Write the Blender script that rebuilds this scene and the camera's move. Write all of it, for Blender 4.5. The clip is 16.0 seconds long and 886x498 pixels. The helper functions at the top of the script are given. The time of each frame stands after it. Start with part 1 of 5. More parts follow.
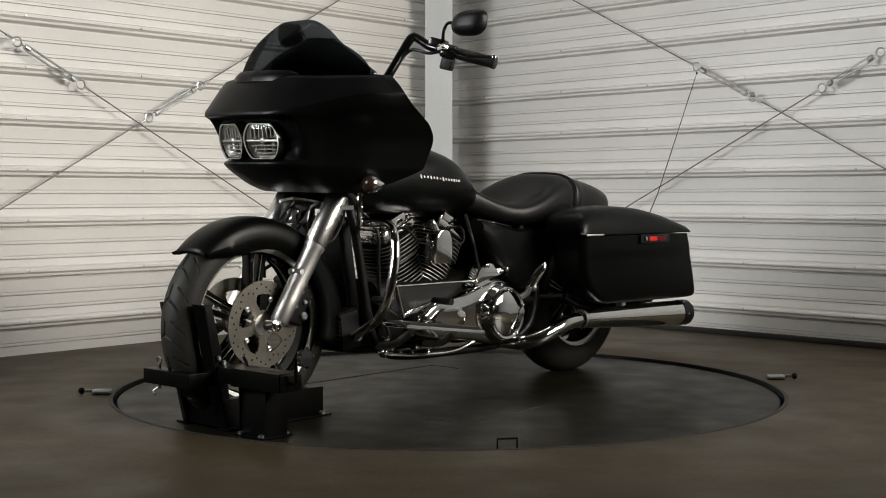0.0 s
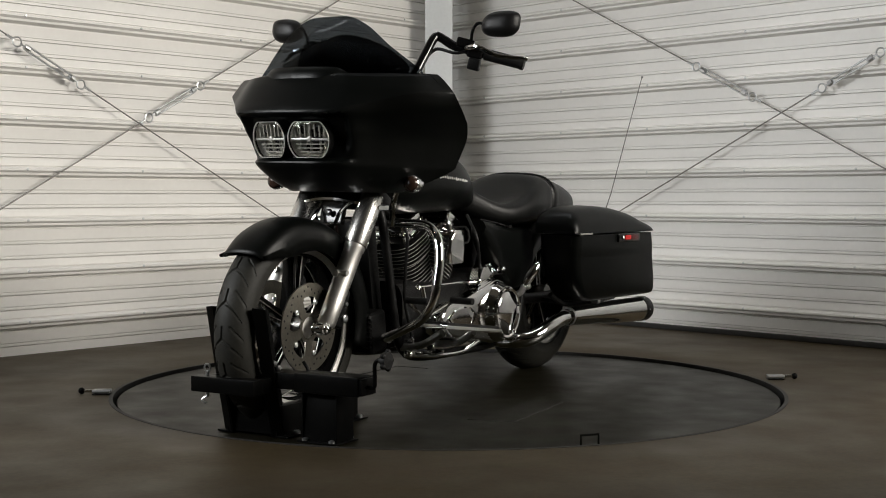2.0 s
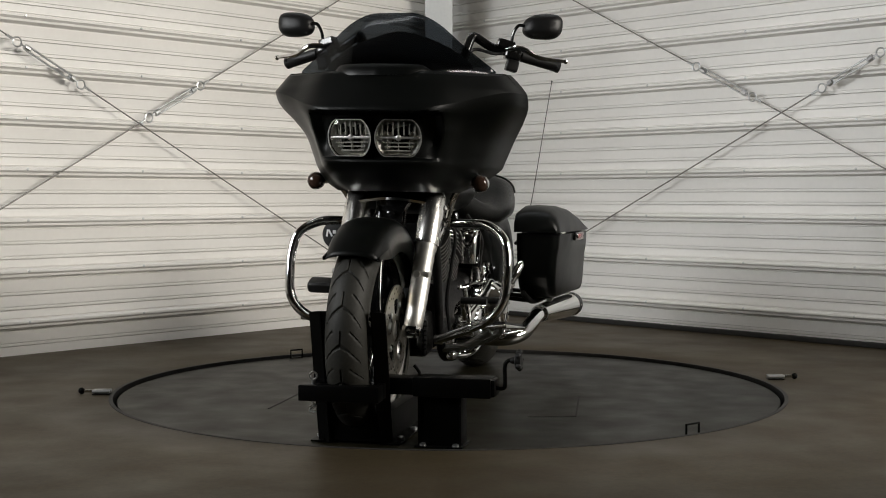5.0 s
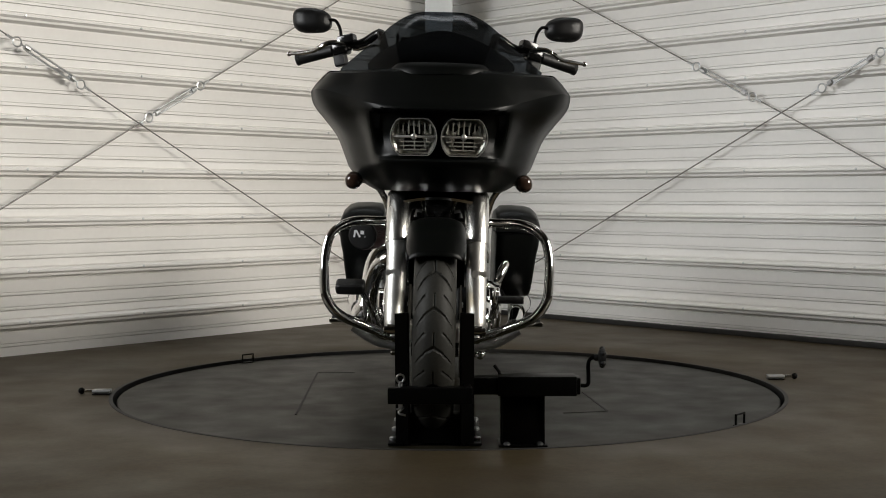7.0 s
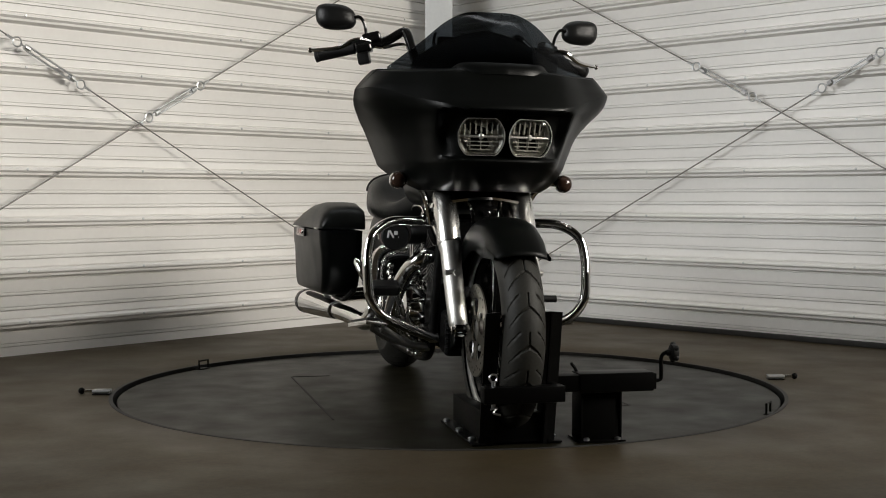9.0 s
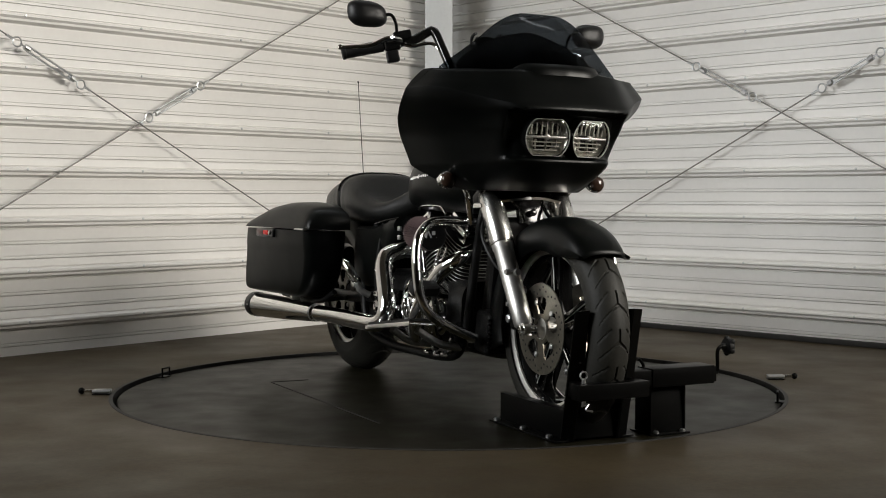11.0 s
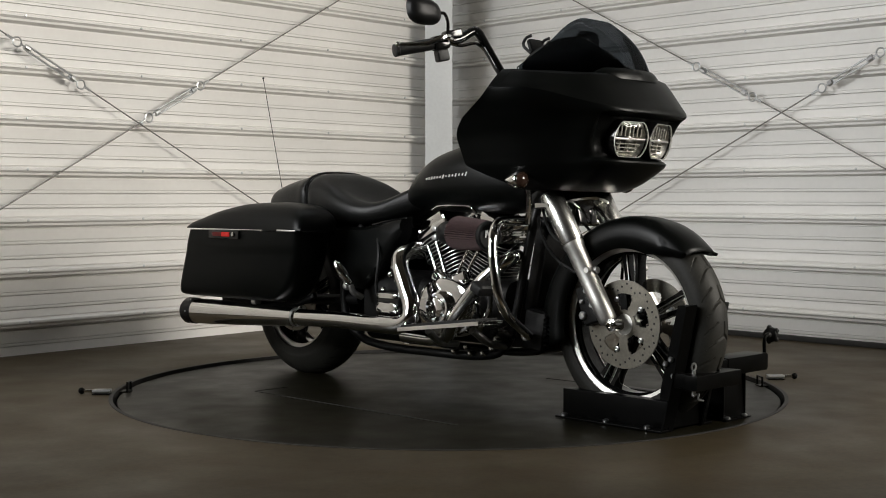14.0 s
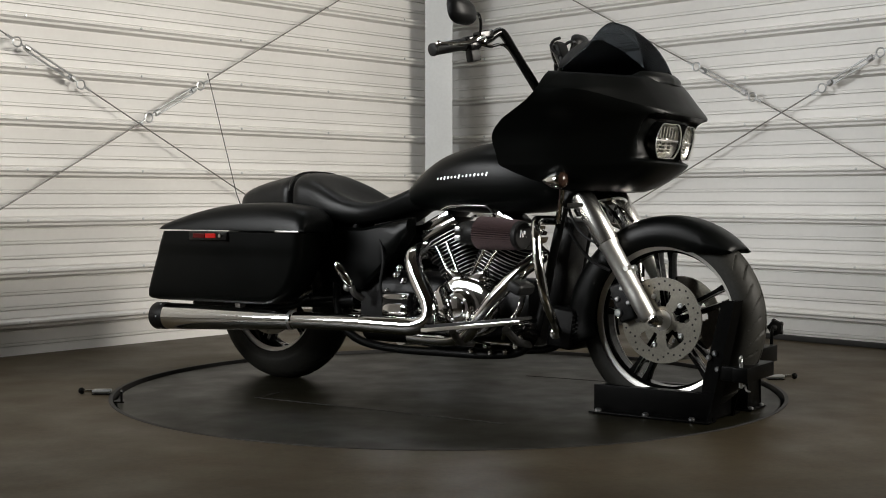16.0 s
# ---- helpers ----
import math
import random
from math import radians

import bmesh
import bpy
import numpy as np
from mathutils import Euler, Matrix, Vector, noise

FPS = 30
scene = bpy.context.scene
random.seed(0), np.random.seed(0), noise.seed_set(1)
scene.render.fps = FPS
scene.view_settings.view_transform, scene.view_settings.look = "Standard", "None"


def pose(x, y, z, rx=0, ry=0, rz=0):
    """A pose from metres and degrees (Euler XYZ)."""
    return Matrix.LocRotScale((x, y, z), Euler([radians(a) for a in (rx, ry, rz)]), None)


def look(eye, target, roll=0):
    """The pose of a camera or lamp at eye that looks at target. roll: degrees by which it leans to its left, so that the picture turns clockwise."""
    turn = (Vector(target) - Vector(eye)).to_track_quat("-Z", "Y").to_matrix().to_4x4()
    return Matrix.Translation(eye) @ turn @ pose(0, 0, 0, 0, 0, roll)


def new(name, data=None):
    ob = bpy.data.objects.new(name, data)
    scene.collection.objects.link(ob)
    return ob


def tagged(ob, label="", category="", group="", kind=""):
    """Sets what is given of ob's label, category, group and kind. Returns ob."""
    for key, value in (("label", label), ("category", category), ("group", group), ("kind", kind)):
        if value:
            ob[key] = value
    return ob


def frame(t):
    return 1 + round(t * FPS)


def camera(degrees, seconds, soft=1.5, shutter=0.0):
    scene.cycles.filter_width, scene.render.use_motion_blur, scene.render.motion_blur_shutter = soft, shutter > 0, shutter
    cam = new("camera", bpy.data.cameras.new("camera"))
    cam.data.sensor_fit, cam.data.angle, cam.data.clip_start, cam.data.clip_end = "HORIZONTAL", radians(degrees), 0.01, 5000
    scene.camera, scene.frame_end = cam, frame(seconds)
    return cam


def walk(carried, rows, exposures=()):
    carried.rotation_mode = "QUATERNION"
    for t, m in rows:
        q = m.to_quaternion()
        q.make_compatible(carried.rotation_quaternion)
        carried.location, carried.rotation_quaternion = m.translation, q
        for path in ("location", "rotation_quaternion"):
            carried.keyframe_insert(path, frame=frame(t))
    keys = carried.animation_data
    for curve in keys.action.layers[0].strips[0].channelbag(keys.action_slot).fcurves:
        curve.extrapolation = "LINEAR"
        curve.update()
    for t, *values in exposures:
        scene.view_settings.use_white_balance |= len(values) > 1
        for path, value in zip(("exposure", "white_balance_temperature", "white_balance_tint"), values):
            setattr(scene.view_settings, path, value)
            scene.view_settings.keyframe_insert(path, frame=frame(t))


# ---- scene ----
cam = camera(37.16, 16.0, soft=1.0)
EYE = pose(0.0, -4.843, 0.707, 87.675, 0.04, 0.224)
walk(cam, [(0.0, EYE), (16.0, EYE)], exposures=[(0.0, 0.0), (16.0, 0.0)])

# ---- light ----
world = bpy.data.worlds.new("world")
scene.world = world
world.use_nodes = True
world.node_tree.nodes["Background"].inputs[0].default_value = (0.5, 0.5, 0.5, 1)
world.node_tree.nodes["Background"].inputs[1].default_value = 0.02


def strip_light(name, eye, target, sx, sy, watts, colour):
    d = bpy.data.lights.new(name, "AREA")
    d.shape, d.size, d.size_y, d.energy, d.color = "RECTANGLE", sx, sy, watts, colour
    d.spread = radians(86)
    ob = new(name, d)
    ob.matrix_world = look(eye, target)
    return ob


strip_light("hall_lamp_light", (-3.6, -1.7, 2.15), (2.2, 2.0, 0.55), 2.6, 1.6, 58, (0.97, 0.985, 0.99))
strip_light("hall_lamp_light", (3.8, -1.7, 2.25), (-2.4, 1.7, 0.35), 2.6, 1.6, 77, (1.0, 0.945, 0.86))
# weak cool fill from above, added; it stands for no known fitting
strip_light("overhead_fill_light", (0.0, 0.6, 3.6), (0.0, 0.6, 0.0), 3.0, 0.3, 6, (0.95, 0.98, 1.0))


# ---- materials ----
def material(name, base, rough=0.5, metal=0.0, grain=0.0, grain_scale=60.0, stain=0.0, stain_scale=3.0,
             bump=0.0, bump_scale=200.0, rough_var=0.0, coat=0.0, spec=0.5):
    """A Principled material varied at two scales: a fine grain and broad stains, with fine relief."""
    m = bpy.data.materials.new(name)
    m.use_nodes = True
    nt = m.node_tree
    b = nt.nodes["Principled BSDF"]
    b.inputs["Metallic"].default_value = metal
    b.inputs["Roughness"].default_value = rough
    b.inputs["Specular IOR Level"].default_value = spec
    b.inputs["Coat Weight"].default_value = coat
    b.inputs["Coat Roughness"].default_value = 0.15
    col = (*base, 1)
    b.inputs["Base Color"].default_value = col
    tc = nt.nodes.new("ShaderNodeTexCoord")

    def noise_node(scale, detail=4):
        n = nt.nodes.new("ShaderNodeTexNoise")
        n.inputs["Scale"].default_value = scale
        n.inputs["Detail"].default_value = detail
        nt.links.new(tc.outputs["Object"], n.inputs["Vector"])
        return n

    last = None
    for amount, scale in ((stain, stain_scale), (grain, grain_scale)):
        if amount <= 0:
            continue
        n = noise_node(scale, 6)
        r = nt.nodes.new("ShaderNodeMapRange")
        r.inputs["From Min"].default_value, r.inputs["From Max"].default_value = 0.3, 0.7
        r.inputs["To Min"].default_value, r.inputs["To Max"].default_value = 1 - amount, 1 + amount
        nt.links.new(n.outputs["Fac"], r.inputs["Value"])
        mx = nt.nodes.new("ShaderNodeMix")
        mx.data_type, mx.blend_type = "RGBA", "MULTIPLY"
        mx.inputs["Factor"].default_value = 1
        if last:
            nt.links.new(last, mx.inputs["A"])
        else:
            mx.inputs["A"].default_value = col
        nt.links.new(r.outputs["Result"], mx.inputs["B"])
        last = mx.outputs["Result"]
    if last:
        nt.links.new(last, b.inputs["Base Color"])
    if rough_var > 0:
        n = noise_node(stain_scale * 2.3, 6)
        r = nt.nodes.new("ShaderNodeMapRange")
        r.inputs["From Min"].default_value, r.inputs["From Max"].default_value = 0.3, 0.7
        r.inputs["To Min"].default_value, r.inputs["To Max"].default_value = rough - rough_var, rough + rough_var
        nt.links.new(n.outputs["Fac"], r.inputs["Value"])
        nt.links.new(r.outputs["Result"], b.inputs["Roughness"])
    if bump > 0:
        n = noise_node(bump_scale, 3)
        bp = nt.nodes.new("ShaderNodeBump")
        bp.inputs["Strength"].default_value = bump
        bp.inputs["Distance"].default_value = 0.002
        nt.links.new(n.outputs["Fac"], bp.inputs["Height"])
        nt.links.new(bp.outputs["Normal"], b.inputs["Normal"])
    return m


def glass(name, tint, gloss, rough=0.03):
    """A thin clear or tinted sheet: light passes straight through it, and it mirrors a little."""
    m = bpy.data.materials.new(name)
    m.use_nodes = True
    nt = m.node_tree
    nt.nodes.remove(nt.nodes["Principled BSDF"])
    t, g, mix = (nt.nodes.new("ShaderNode" + k) for k in ("BsdfTransparent", "BsdfGlossy", "MixShader"))
    t.inputs["Color"].default_value = (*tint, 1)
    g.inputs["Roughness"].default_value = rough
    mix.inputs["Fac"].default_value = gloss
    nt.links.new(t.outputs[0], mix.inputs[1])
    nt.links.new(g.outputs[0], mix.inputs[2])
    nt.links.new(mix.outputs[0], nt.nodes["Material Output"].inputs["Surface"])
    return m


WALL = material("white_steel_sheet", (0.806, 0.792, 0.765), 0.40, grain=0.015, grain_scale=40, stain=0.06, stain_scale=1.4)
COLUMN = material("grey_white_paint", (0.66, 0.68, 0.69), 0.45, grain=0.03, stain=0.05, stain_scale=3)
FLOOR = material("dark_concrete", (0.046, 0.0345, 0.0178), 0.50, spec=0.20, grain=0.22, grain_scale=55, stain=0.18, stain_scale=1.7, bump=0.2, bump_scale=120, rough_var=0.08)
PLATE = material("dark_steel_plate", (0.0068, 0.0060, 0.0028), 0.42, spec=0.12, grain=0.18, grain_scale=90, stain=0.25, stain_scale=2.6, bump=0.12, bump_scale=260, rough_var=0.07)
PIT = material("pit_edge", (0.012, 0.011, 0.010), 0.7, grain=0.3)
# one dim tone for the walls and ceiling added out of view
BACKING = material("dark_backing", (0.15, 0.135, 0.11), 0.8, stain=0.2)
PAINT = material("satin_black_paint", (0.0014, 0.0018, 0.0016), 0.37, spec=0.17, stain=0.15, bump=0.02, bump_scale=900, rough_var=0.04)
GLOSS = material("gloss_black", (0.004, 0.004, 0.004), 0.12, stain=0.2)
WRINKLE = material("black_powder_coat", (0.0035, 0.0035, 0.0035), 0.40, spec=0.25, grain=0.3, bump=0.25, bump_scale=700)
CHOCKM = material("black_steel_paint", (0.0016, 0.0016, 0.0015), 0.36, spec=0.08, grain=0.25, stain=0.25, stain_scale=9, bump=0.08, bump_scale=300)
CHROME = material("chrome", (0.87, 0.865, 0.85), 0.07, metal=1.0, stain=0.03)
ALU = material("polished_aluminium", (0.70, 0.69, 0.66), 0.42, metal=1.0, grain=0.06, stain=0.08, stain_scale=12)
FORKCH = material("fork_chrome", (0.76, 0.75, 0.72), 0.26, metal=1.0, stain=0.05)
CAST = material("cast_aluminium", (0.42, 0.42, 0.41), 0.42, metal=1.0, grain=0.15, bump=0.2)
DISC = material("brake_steel", (0.25, 0.235, 0.20), 0.36, metal=1.0, grain=0.12, grain_scale=160, stain=0.12, stain_scale=15)
ZINC = material("zinc_steel", (0.62, 0.63, 0.64), 0.32, metal=1.0, grain=0.1)
WIRE = material("steel_cable", (0.20, 0.19, 0.18), 0.55, metal=0.6, grain=0.2, grain_scale=300)
RUBBER = material("tyre_rubber", (0.017, 0.0165, 0.0135), 0.58, spec=0.3, grain=0.2, grain_scale=120, stain=0.25, stain_scale=8, bump=0.15, bump_scale=500)
GRIP = material("grip_rubber", (0.006, 0.006, 0.006), 0.5, spec=0.3, bump=0.2)
LEATHER = material("black_vinyl", (0.0035, 0.0037, 0.0035), 0.38, spec=0.26, grain=0.2, bump=0.3, bump_scale=420, stain=0.2, stain_scale=9)
FILTER = material("oiled_filter_gauze", (0.055, 0.030, 0.030), 0.75, grain=0.25, grain_scale=200, bump=0.3, bump_scale=600)
REFL = material("lamp_reflector", (0.82, 0.81, 0.76), 0.28, metal=1.0, grain=0.08, grain_scale=90)
# pale non-metal colour stands in for light caught by the bright lamp fins
FINM = material("lit_fin_tone", (0.30, 0.295, 0.26), 0.22, grain=0.1)
WHITE = material("white_print", (0.75, 0.75, 0.75), 0.5, grain=0.04)
RED = material("red_lens", (0.45, 0.012, 0.010), 0.12, grain=0.1)
DARKRED = material("dark_red_lens", (0.07, 0.004, 0.004), 0.12, grain=0.1)
AMBER = material("smoked_amber_lens", (0.030, 0.017, 0.012), 0.08, grain=0.1)
MIRROR = material("mirror_glass", (0.8, 0.8, 0.82), 0.02, metal=1.0)
CLEAR = glass("clear_lens", (0.93, 0.93, 0.93), 0.04)
SMOKE = glass("smoked_screen", (0.235, 0.255, 0.275), 0.03, 0.06)


# ---- mesh helpers ----
def part(name, bm, mat, parent=None, label="", sharp=35, solid=0.0):
    """Links a bmesh as one mesh object under a thing or a part."""
    bmesh.ops.recalc_face_normals(bm, faces=bm.faces)
    me = bpy.data.meshes.new(name)
    bm.to_mesh(me)
    bm.free()
    me.materials.append(mat)
    for p in me.polygons:
        p.use_smooth = True
    me.set_sharp_from_angle(angle=radians(sharp))
    ob = new(name, me)
    if parent:
        ob.parent = parent
    if solid:
        s = ob.modifiers.new("thickness", "SOLIDIFY")
        s.thickness, s.offset = solid, -1
    if label:
        tagged(ob, label)
    return ob


def spl(xs, ys, x):
    """A smooth curve through the points (xs, ys), read at x."""
    xs, ys = list(xs), list(ys)
    if x <= xs[0]:
        return ys[0]
    if x >= xs[-1]:
        return ys[-1]
    i = max(k for k in range(len(xs) - 1) if xs[k] <= x)

    def slope(k):
        a, b = max(0, k - 1), min(len(xs) - 1, k + 1)
        return (ys[b] - ys[a]) / (xs[b] - xs[a])

    h = xs[i + 1] - xs[i]
    t = (x - xs[i]) / h
    return ((2 * t**3 - 3 * t**2 + 1) * ys[i] + (t**3 - 2 * t**2 + t) * h * slope(i)
            + (-2 * t**3 + 3 * t**2) * ys[i + 1] + (t**3 - t**2) * h * slope(i + 1))


def curve3(pts, n):
    """n points spread evenly over a smooth line through pts."""
    pts = [Vector(p) for p in pts]
    d = [0.0]
    for a, b in zip(pts, pts[1:]):
        d.append(d[-1] + max((b - a).length, 1e-6))
    return [Vector([spl(d, [p[k] for p in pts], d[-1] * i / (n - 1)) for k in range(3)]) for i in range(n)]


def grid(bm, rows, closed=False, cap=False):
    """Quads over rows of points; closed joins each row's ends, cap closes first and last rows."""
    vs = [[bm.verts.new(p) for p in row] for row in rows]
    n = len(rows[0])
    for a, b in zip(vs, vs[1:]):
        for i in range(n if closed else n - 1):
            j = (i + 1) % n
            bm.faces.new((a[i], a[j], b[j], b[i]))
    if cap:
        bm.faces.new(vs[0][::-1])
        bm.faces.new(vs[-1])
    return vs


def tube(bm, pts, r, n=None, sides=12, r2=None, cap=True):
    """A round bar along a smooth line; r2 is the radius at its end."""
    pts = curve3(pts, n) if n else [Vector(p) for p in pts]
    up, rows = None, []
    for i, p in enumerate(pts):
        d = (pts[min(i + 1, len(pts) - 1)] - pts[max(i - 1, 0)]).normalized()
        if up is None:
            up = d.orthogonal().normalized()
        up = (up - d * up.dot(d)).normalized()
        side = d.cross(up)
        rr = r + ((r2 - r) * i / (len(pts) - 1) if r2 is not None else 0)
        rows.append([p + (up * math.cos(a) + side * math.sin(a)) * rr for a in (2 * math.pi * k / sides for k in range(sides))])
    grid(bm, rows, True, cap)
    return bm


def lathe(bm, profile, origin, axis, sides=48, caps=True):
    """Turns a profile of (radius, distance along axis) about the axis through origin."""
    m = Vector(axis).normalized().to_track_quat("Z", "Y").to_matrix()
    o = Vector(origin)
    rows = [[o + m @ Vector((r * math.cos(a), r * math.sin(a), h)) for a in (2 * math.pi * k / sides for k in range(sides))] for r, h in profile]
    grid(bm, rows, True, caps)
    return bm


def ring(bm, profile, origin, axis, sides=64):
    """Turns a closed profile about an axis, as a hoop."""
    return lathe(bm, list(profile) + [profile[0]], origin, axis, sides, False)


def box(bm, size, m, bevel=0.004, seg=2):
    """A block with rounded edges at the pose m."""
    r = bmesh.ops.create_cube(bm, size=1, matrix=m @ Matrix.Diagonal((*size, 1)))
    if bevel:
        es = list({e for v in r["verts"] for e in v.link_edges})
        bmesh.ops.bevel(bm, geom=es, offset=bevel, segments=seg, affect="EDGES", profile=0.6)
    return bm


def slab(bm, outline, m, depth, bevel=0.004):
    """A plate: an outline in its own xy plane, given depth along z, at the pose m."""
    bot = [bm.verts.new(m @ Vector((x, y, 0))) for x, y in outline]
    top = [bm.verts.new(m @ Vector((x, y, depth))) for x, y in outline]
    n = len(outline)
    fs = [bm.faces.new(bot[::-1]), bm.faces.new(top)]
    for i in range(n):
        j = (i + 1) % n
        bm.faces.new((bot[i], bot[j], top[j], top[i]))
    if bevel:
        bmesh.ops.bevel(bm, geom=list(fs[1].edges), offset=bevel, segments=2, affect="EDGES", profile=0.6)
    return bm


def ball(bm, centre, radii, m=None, seg=20):
    bmesh.ops.create_uvsphere(bm, u_segments=seg, v_segments=seg // 2 + 2, radius=1,
                              matrix=Matrix.Translation(centre) @ (m or Matrix()) @ Matrix.Diagonal((*radii, 1)))
    return bm


def B():
    return bmesh.new()


def oval(hw, top, bot, n, y, cx=0.0, power=2.6):
    """A closed upright section across the machine at y."""
    out = []
    cz, hz = (top + bot) / 2, (top - bot) / 2
    for k in range(n):
        a = 2 * math.pi * k / n
        c, s = math.cos(a), math.sin(a)
        out.append(Vector((cx + hw * math.copysign(abs(c) ** (2 / power), c), y, cz + hz * math.copysign(abs(s) ** (2 / power), s))))
    return out


# plates in a plane of constant x (outline in y, z), depth towards +x
def side_plane(x):
    return Matrix(((0, 0, 1, x), (1, 0, 0, 0), (0, 1, 0, 0), (0, 0, 0, 1)))


# ---- setting ----
def wall_panel(name, start, angle, length, first, step, height):
    """A wall of ribbed steel sheet with its ribs lying level, 60 mm thick."""
    prof = [(0.0, 0.0)]
    z = first - step
    while z < height:
        for dz, d in ((-0.005, 0), (-0.003, -0.012), (0.001, -0.012), (0.011, 0.025), (0.021, 0.026), (0.030, 0.043), (0.0395, 0.043), (0.0425, 0.036), (0.047, 0.002), (0.0485, -0.008), (0.0515, -0.008), (0.053, 0)):
            prof.append((z + dz, d))
        for below in (0.129, 0.064):
            q = z + step - below
            for dz, d in ((-0.0101, 0), (-0.0093, -0.011), (-0.0062, -0.011), (-0.0054, 0.002), (0.0054, 0.002), (0.0062, -0.007), (0.0085, -0.007), (0.0093, 0)):
                prof.append((q + dz, d))
        z += step
    prof = [p for p in prof if 0 <= p[0] <= height] + [(height, 0.0)]
    v = Vector((math.cos(radians(angle)), math.sin(radians(angle)), 0))
    n = Vector((v.y, -v.x, 0))
    if n.y > 0:
        n = -n
    bm = B()
    s0 = Vector((*start, 0))
    rows = []
    for d in [k * length / 12 for k in range(13)]:
        rows.append([s0 + v * d + n * p[1] + Vector((0, 0, p[0])) for p in prof] + [s0 + v * d - n * 0.06 + Vector((0, 0, zz)) for zz in (height, 0.0)])
    grid(bm, rows, True, True)
    ob = tagged(part(name, bm, WALL, sharp=20), "white ribbed steel sheet wall with level ribs", "wall", kind="structure")
    # screws along the ribs
    z = first
    while z < 2.0:
        d = 0.36
        while d < length and d < 4.5:
            bm2 = B()
            lathe(bm2, [(0.0065, 0), (0.0065, 0.002), (0.0045, 0.0055), (0.0, 0.006)], s0 + v * (length - d if name == "wall_1" else d) + n * 0.0425 + Vector((0, 0, z + 0.034)), n, 8)
            part("screw", bm2, ZINC, ob)
            d += 0.61
        z += step
    return v, n


CORNER = (0.097, 3.273)
LA, RA = 49.0, -46.4
LEN = 9.0
lv = Vector((math.cos(radians(LA)), math.sin(radians(LA)), 0))
rv = Vector((math.cos(radians(RA)), math.sin(radians(RA)), 0))
L0 = Vector((*CORNER, 0)) - lv * LEN
wall_panel("wall_1", (L0.x, L0.y), LA, LEN - 0.22, 0.114, 0.2248, 3.7)
wall_panel("wall_2", (CORNER[0] - rv.x * 0.14, CORNER[1] - rv.y * 0.14), RA, LEN, 0.104, 0.2305, 3.7)


def plain_wall(name, a, b, height, mat, label):
    a, b = Vector((*a, 0)), Vector((*b, 0))
    d = (b - a).normalized()
    n = Vector((-d.y, d.x, 0)) * 0.1
    bm = B()
    rows = [[p, p + n, p + n + Vector((0, 0, height)), p + Vector((0, 0, height))] for p in (a, b)]
    grid(bm, rows, True, True)
    return tagged(part(name, bm, mat), label, "wall", kind="structure")


R1 = Vector((*CORNER, 0)) + rv * LEN
# unseen walls and ceiling, added to give chrome and paint a dark surround
plain_wall("unseen_wall_1", (L0.x, L0.y), (0.0, -10.5), 3.7, BACKING, "added plain dark wall closing the hall out of view")
plain_wall("unseen_wall_2", (0.0, -10.5), (R1.x, R1.y), 3.7, BACKING, "added plain dark wall closing the hall out of view")
bm = B()
box(bm, (15, 15.5, 0.1), pose(0, -3.3, 3.75), 0)
tagged(part("ceiling", bm, BACKING), "added plain dark ceiling out of view", "ceiling", kind="structure")

# floor with the round pit of the turntable
HOLE, RECESS = 1.207, 0.011
bm = B()
N = 160
def circle(r, z):
    return [Vector((r * math.cos(2 * math.pi * k / N), r * math.sin(2 * math.pi * k / N), z)) for k in range(N)]
def square(h, z):
    out = []
    for k in range(N):
        a = 2 * math.pi * k / N
        c, s = math.cos(a), math.sin(a)
        q = h / max(abs(c), abs(s))
        out.append(Vector((q * c, q * s - 3.3 * (h / 9.0), z)))
    return out
grid(bm, [circle(HOLE, -0.002), circle(HOLE + 0.003, 0), circle(1.5, 0), circle(2.4, 0), square(9.0, 0)], True)
tagged(part("floor", bm, FLOOR), "dark brown-grey worn concrete floor", "floor", kind="structure")
bm = B()
grid(bm, [circle(HOLE, -0.002), circle(HOLE + 0.001, -0.12), circle(0.01, -0.121)], True)
tagged(part("pit_lining", bm, PIT), "black edge of the round floor pit", "pit", kind="structure")

# dark ring added to draw the seam that the near floor lip hides
bm = B()
ring(bm, [(HOLE - 0.004, -0.012), (HOLE - 0.004, 0.0016), (HOLE + 0.009, 0.0016), (HOLE + 0.009, -0.012)], (0, 0, 0), (0, 0, 1), 160)
tagged(part("pit_seam_ring", bm, PIT), "dark ring added to draw the seam line round the pit", "trim", kind="structure")

# corner post
bm = B()
box(bm, (0.158, 0.12, 3.7), pose(-0.055, 2.86, 1.85, 0, 0, 1), 0.006)
tagged(part("corner_column", bm, COLUMN), "pale grey painted square steel corner column", "column", kind="structure")
# black kerb strip under the second wall
bm = B()
p0 = Vector((*CORNER, 0)) + rv * 0.2
box(bm, (8.6, 0.03, 0.026), Matrix.Translation(p0 + rv * 4.3 + Vector((-0.03, -0.035, 0.013))) @ pose(0, 0, 0, 0, 0, RA), 0.004)
tagged(part("baseboard", bm, PIT), "black rubber strip along the wall foot", "baseboard", kind="structure")


# ---- wall cables with turnbuckles ----
def wall_point(side, d, z, out=0.06):
    """A point d metres along a wall from its measured mark."""
    if side == "L":
        a, v = Vector((-1.962, 0.902, 0)), lv
    else:
        a, v = Vector((2.029, 1.244, 0)), rv
    n = Vector((v.y, -v.x, 0))
    if n.y > 0:
        n = -n
    return a + v * d + n * out + Vector((0, 0, z))


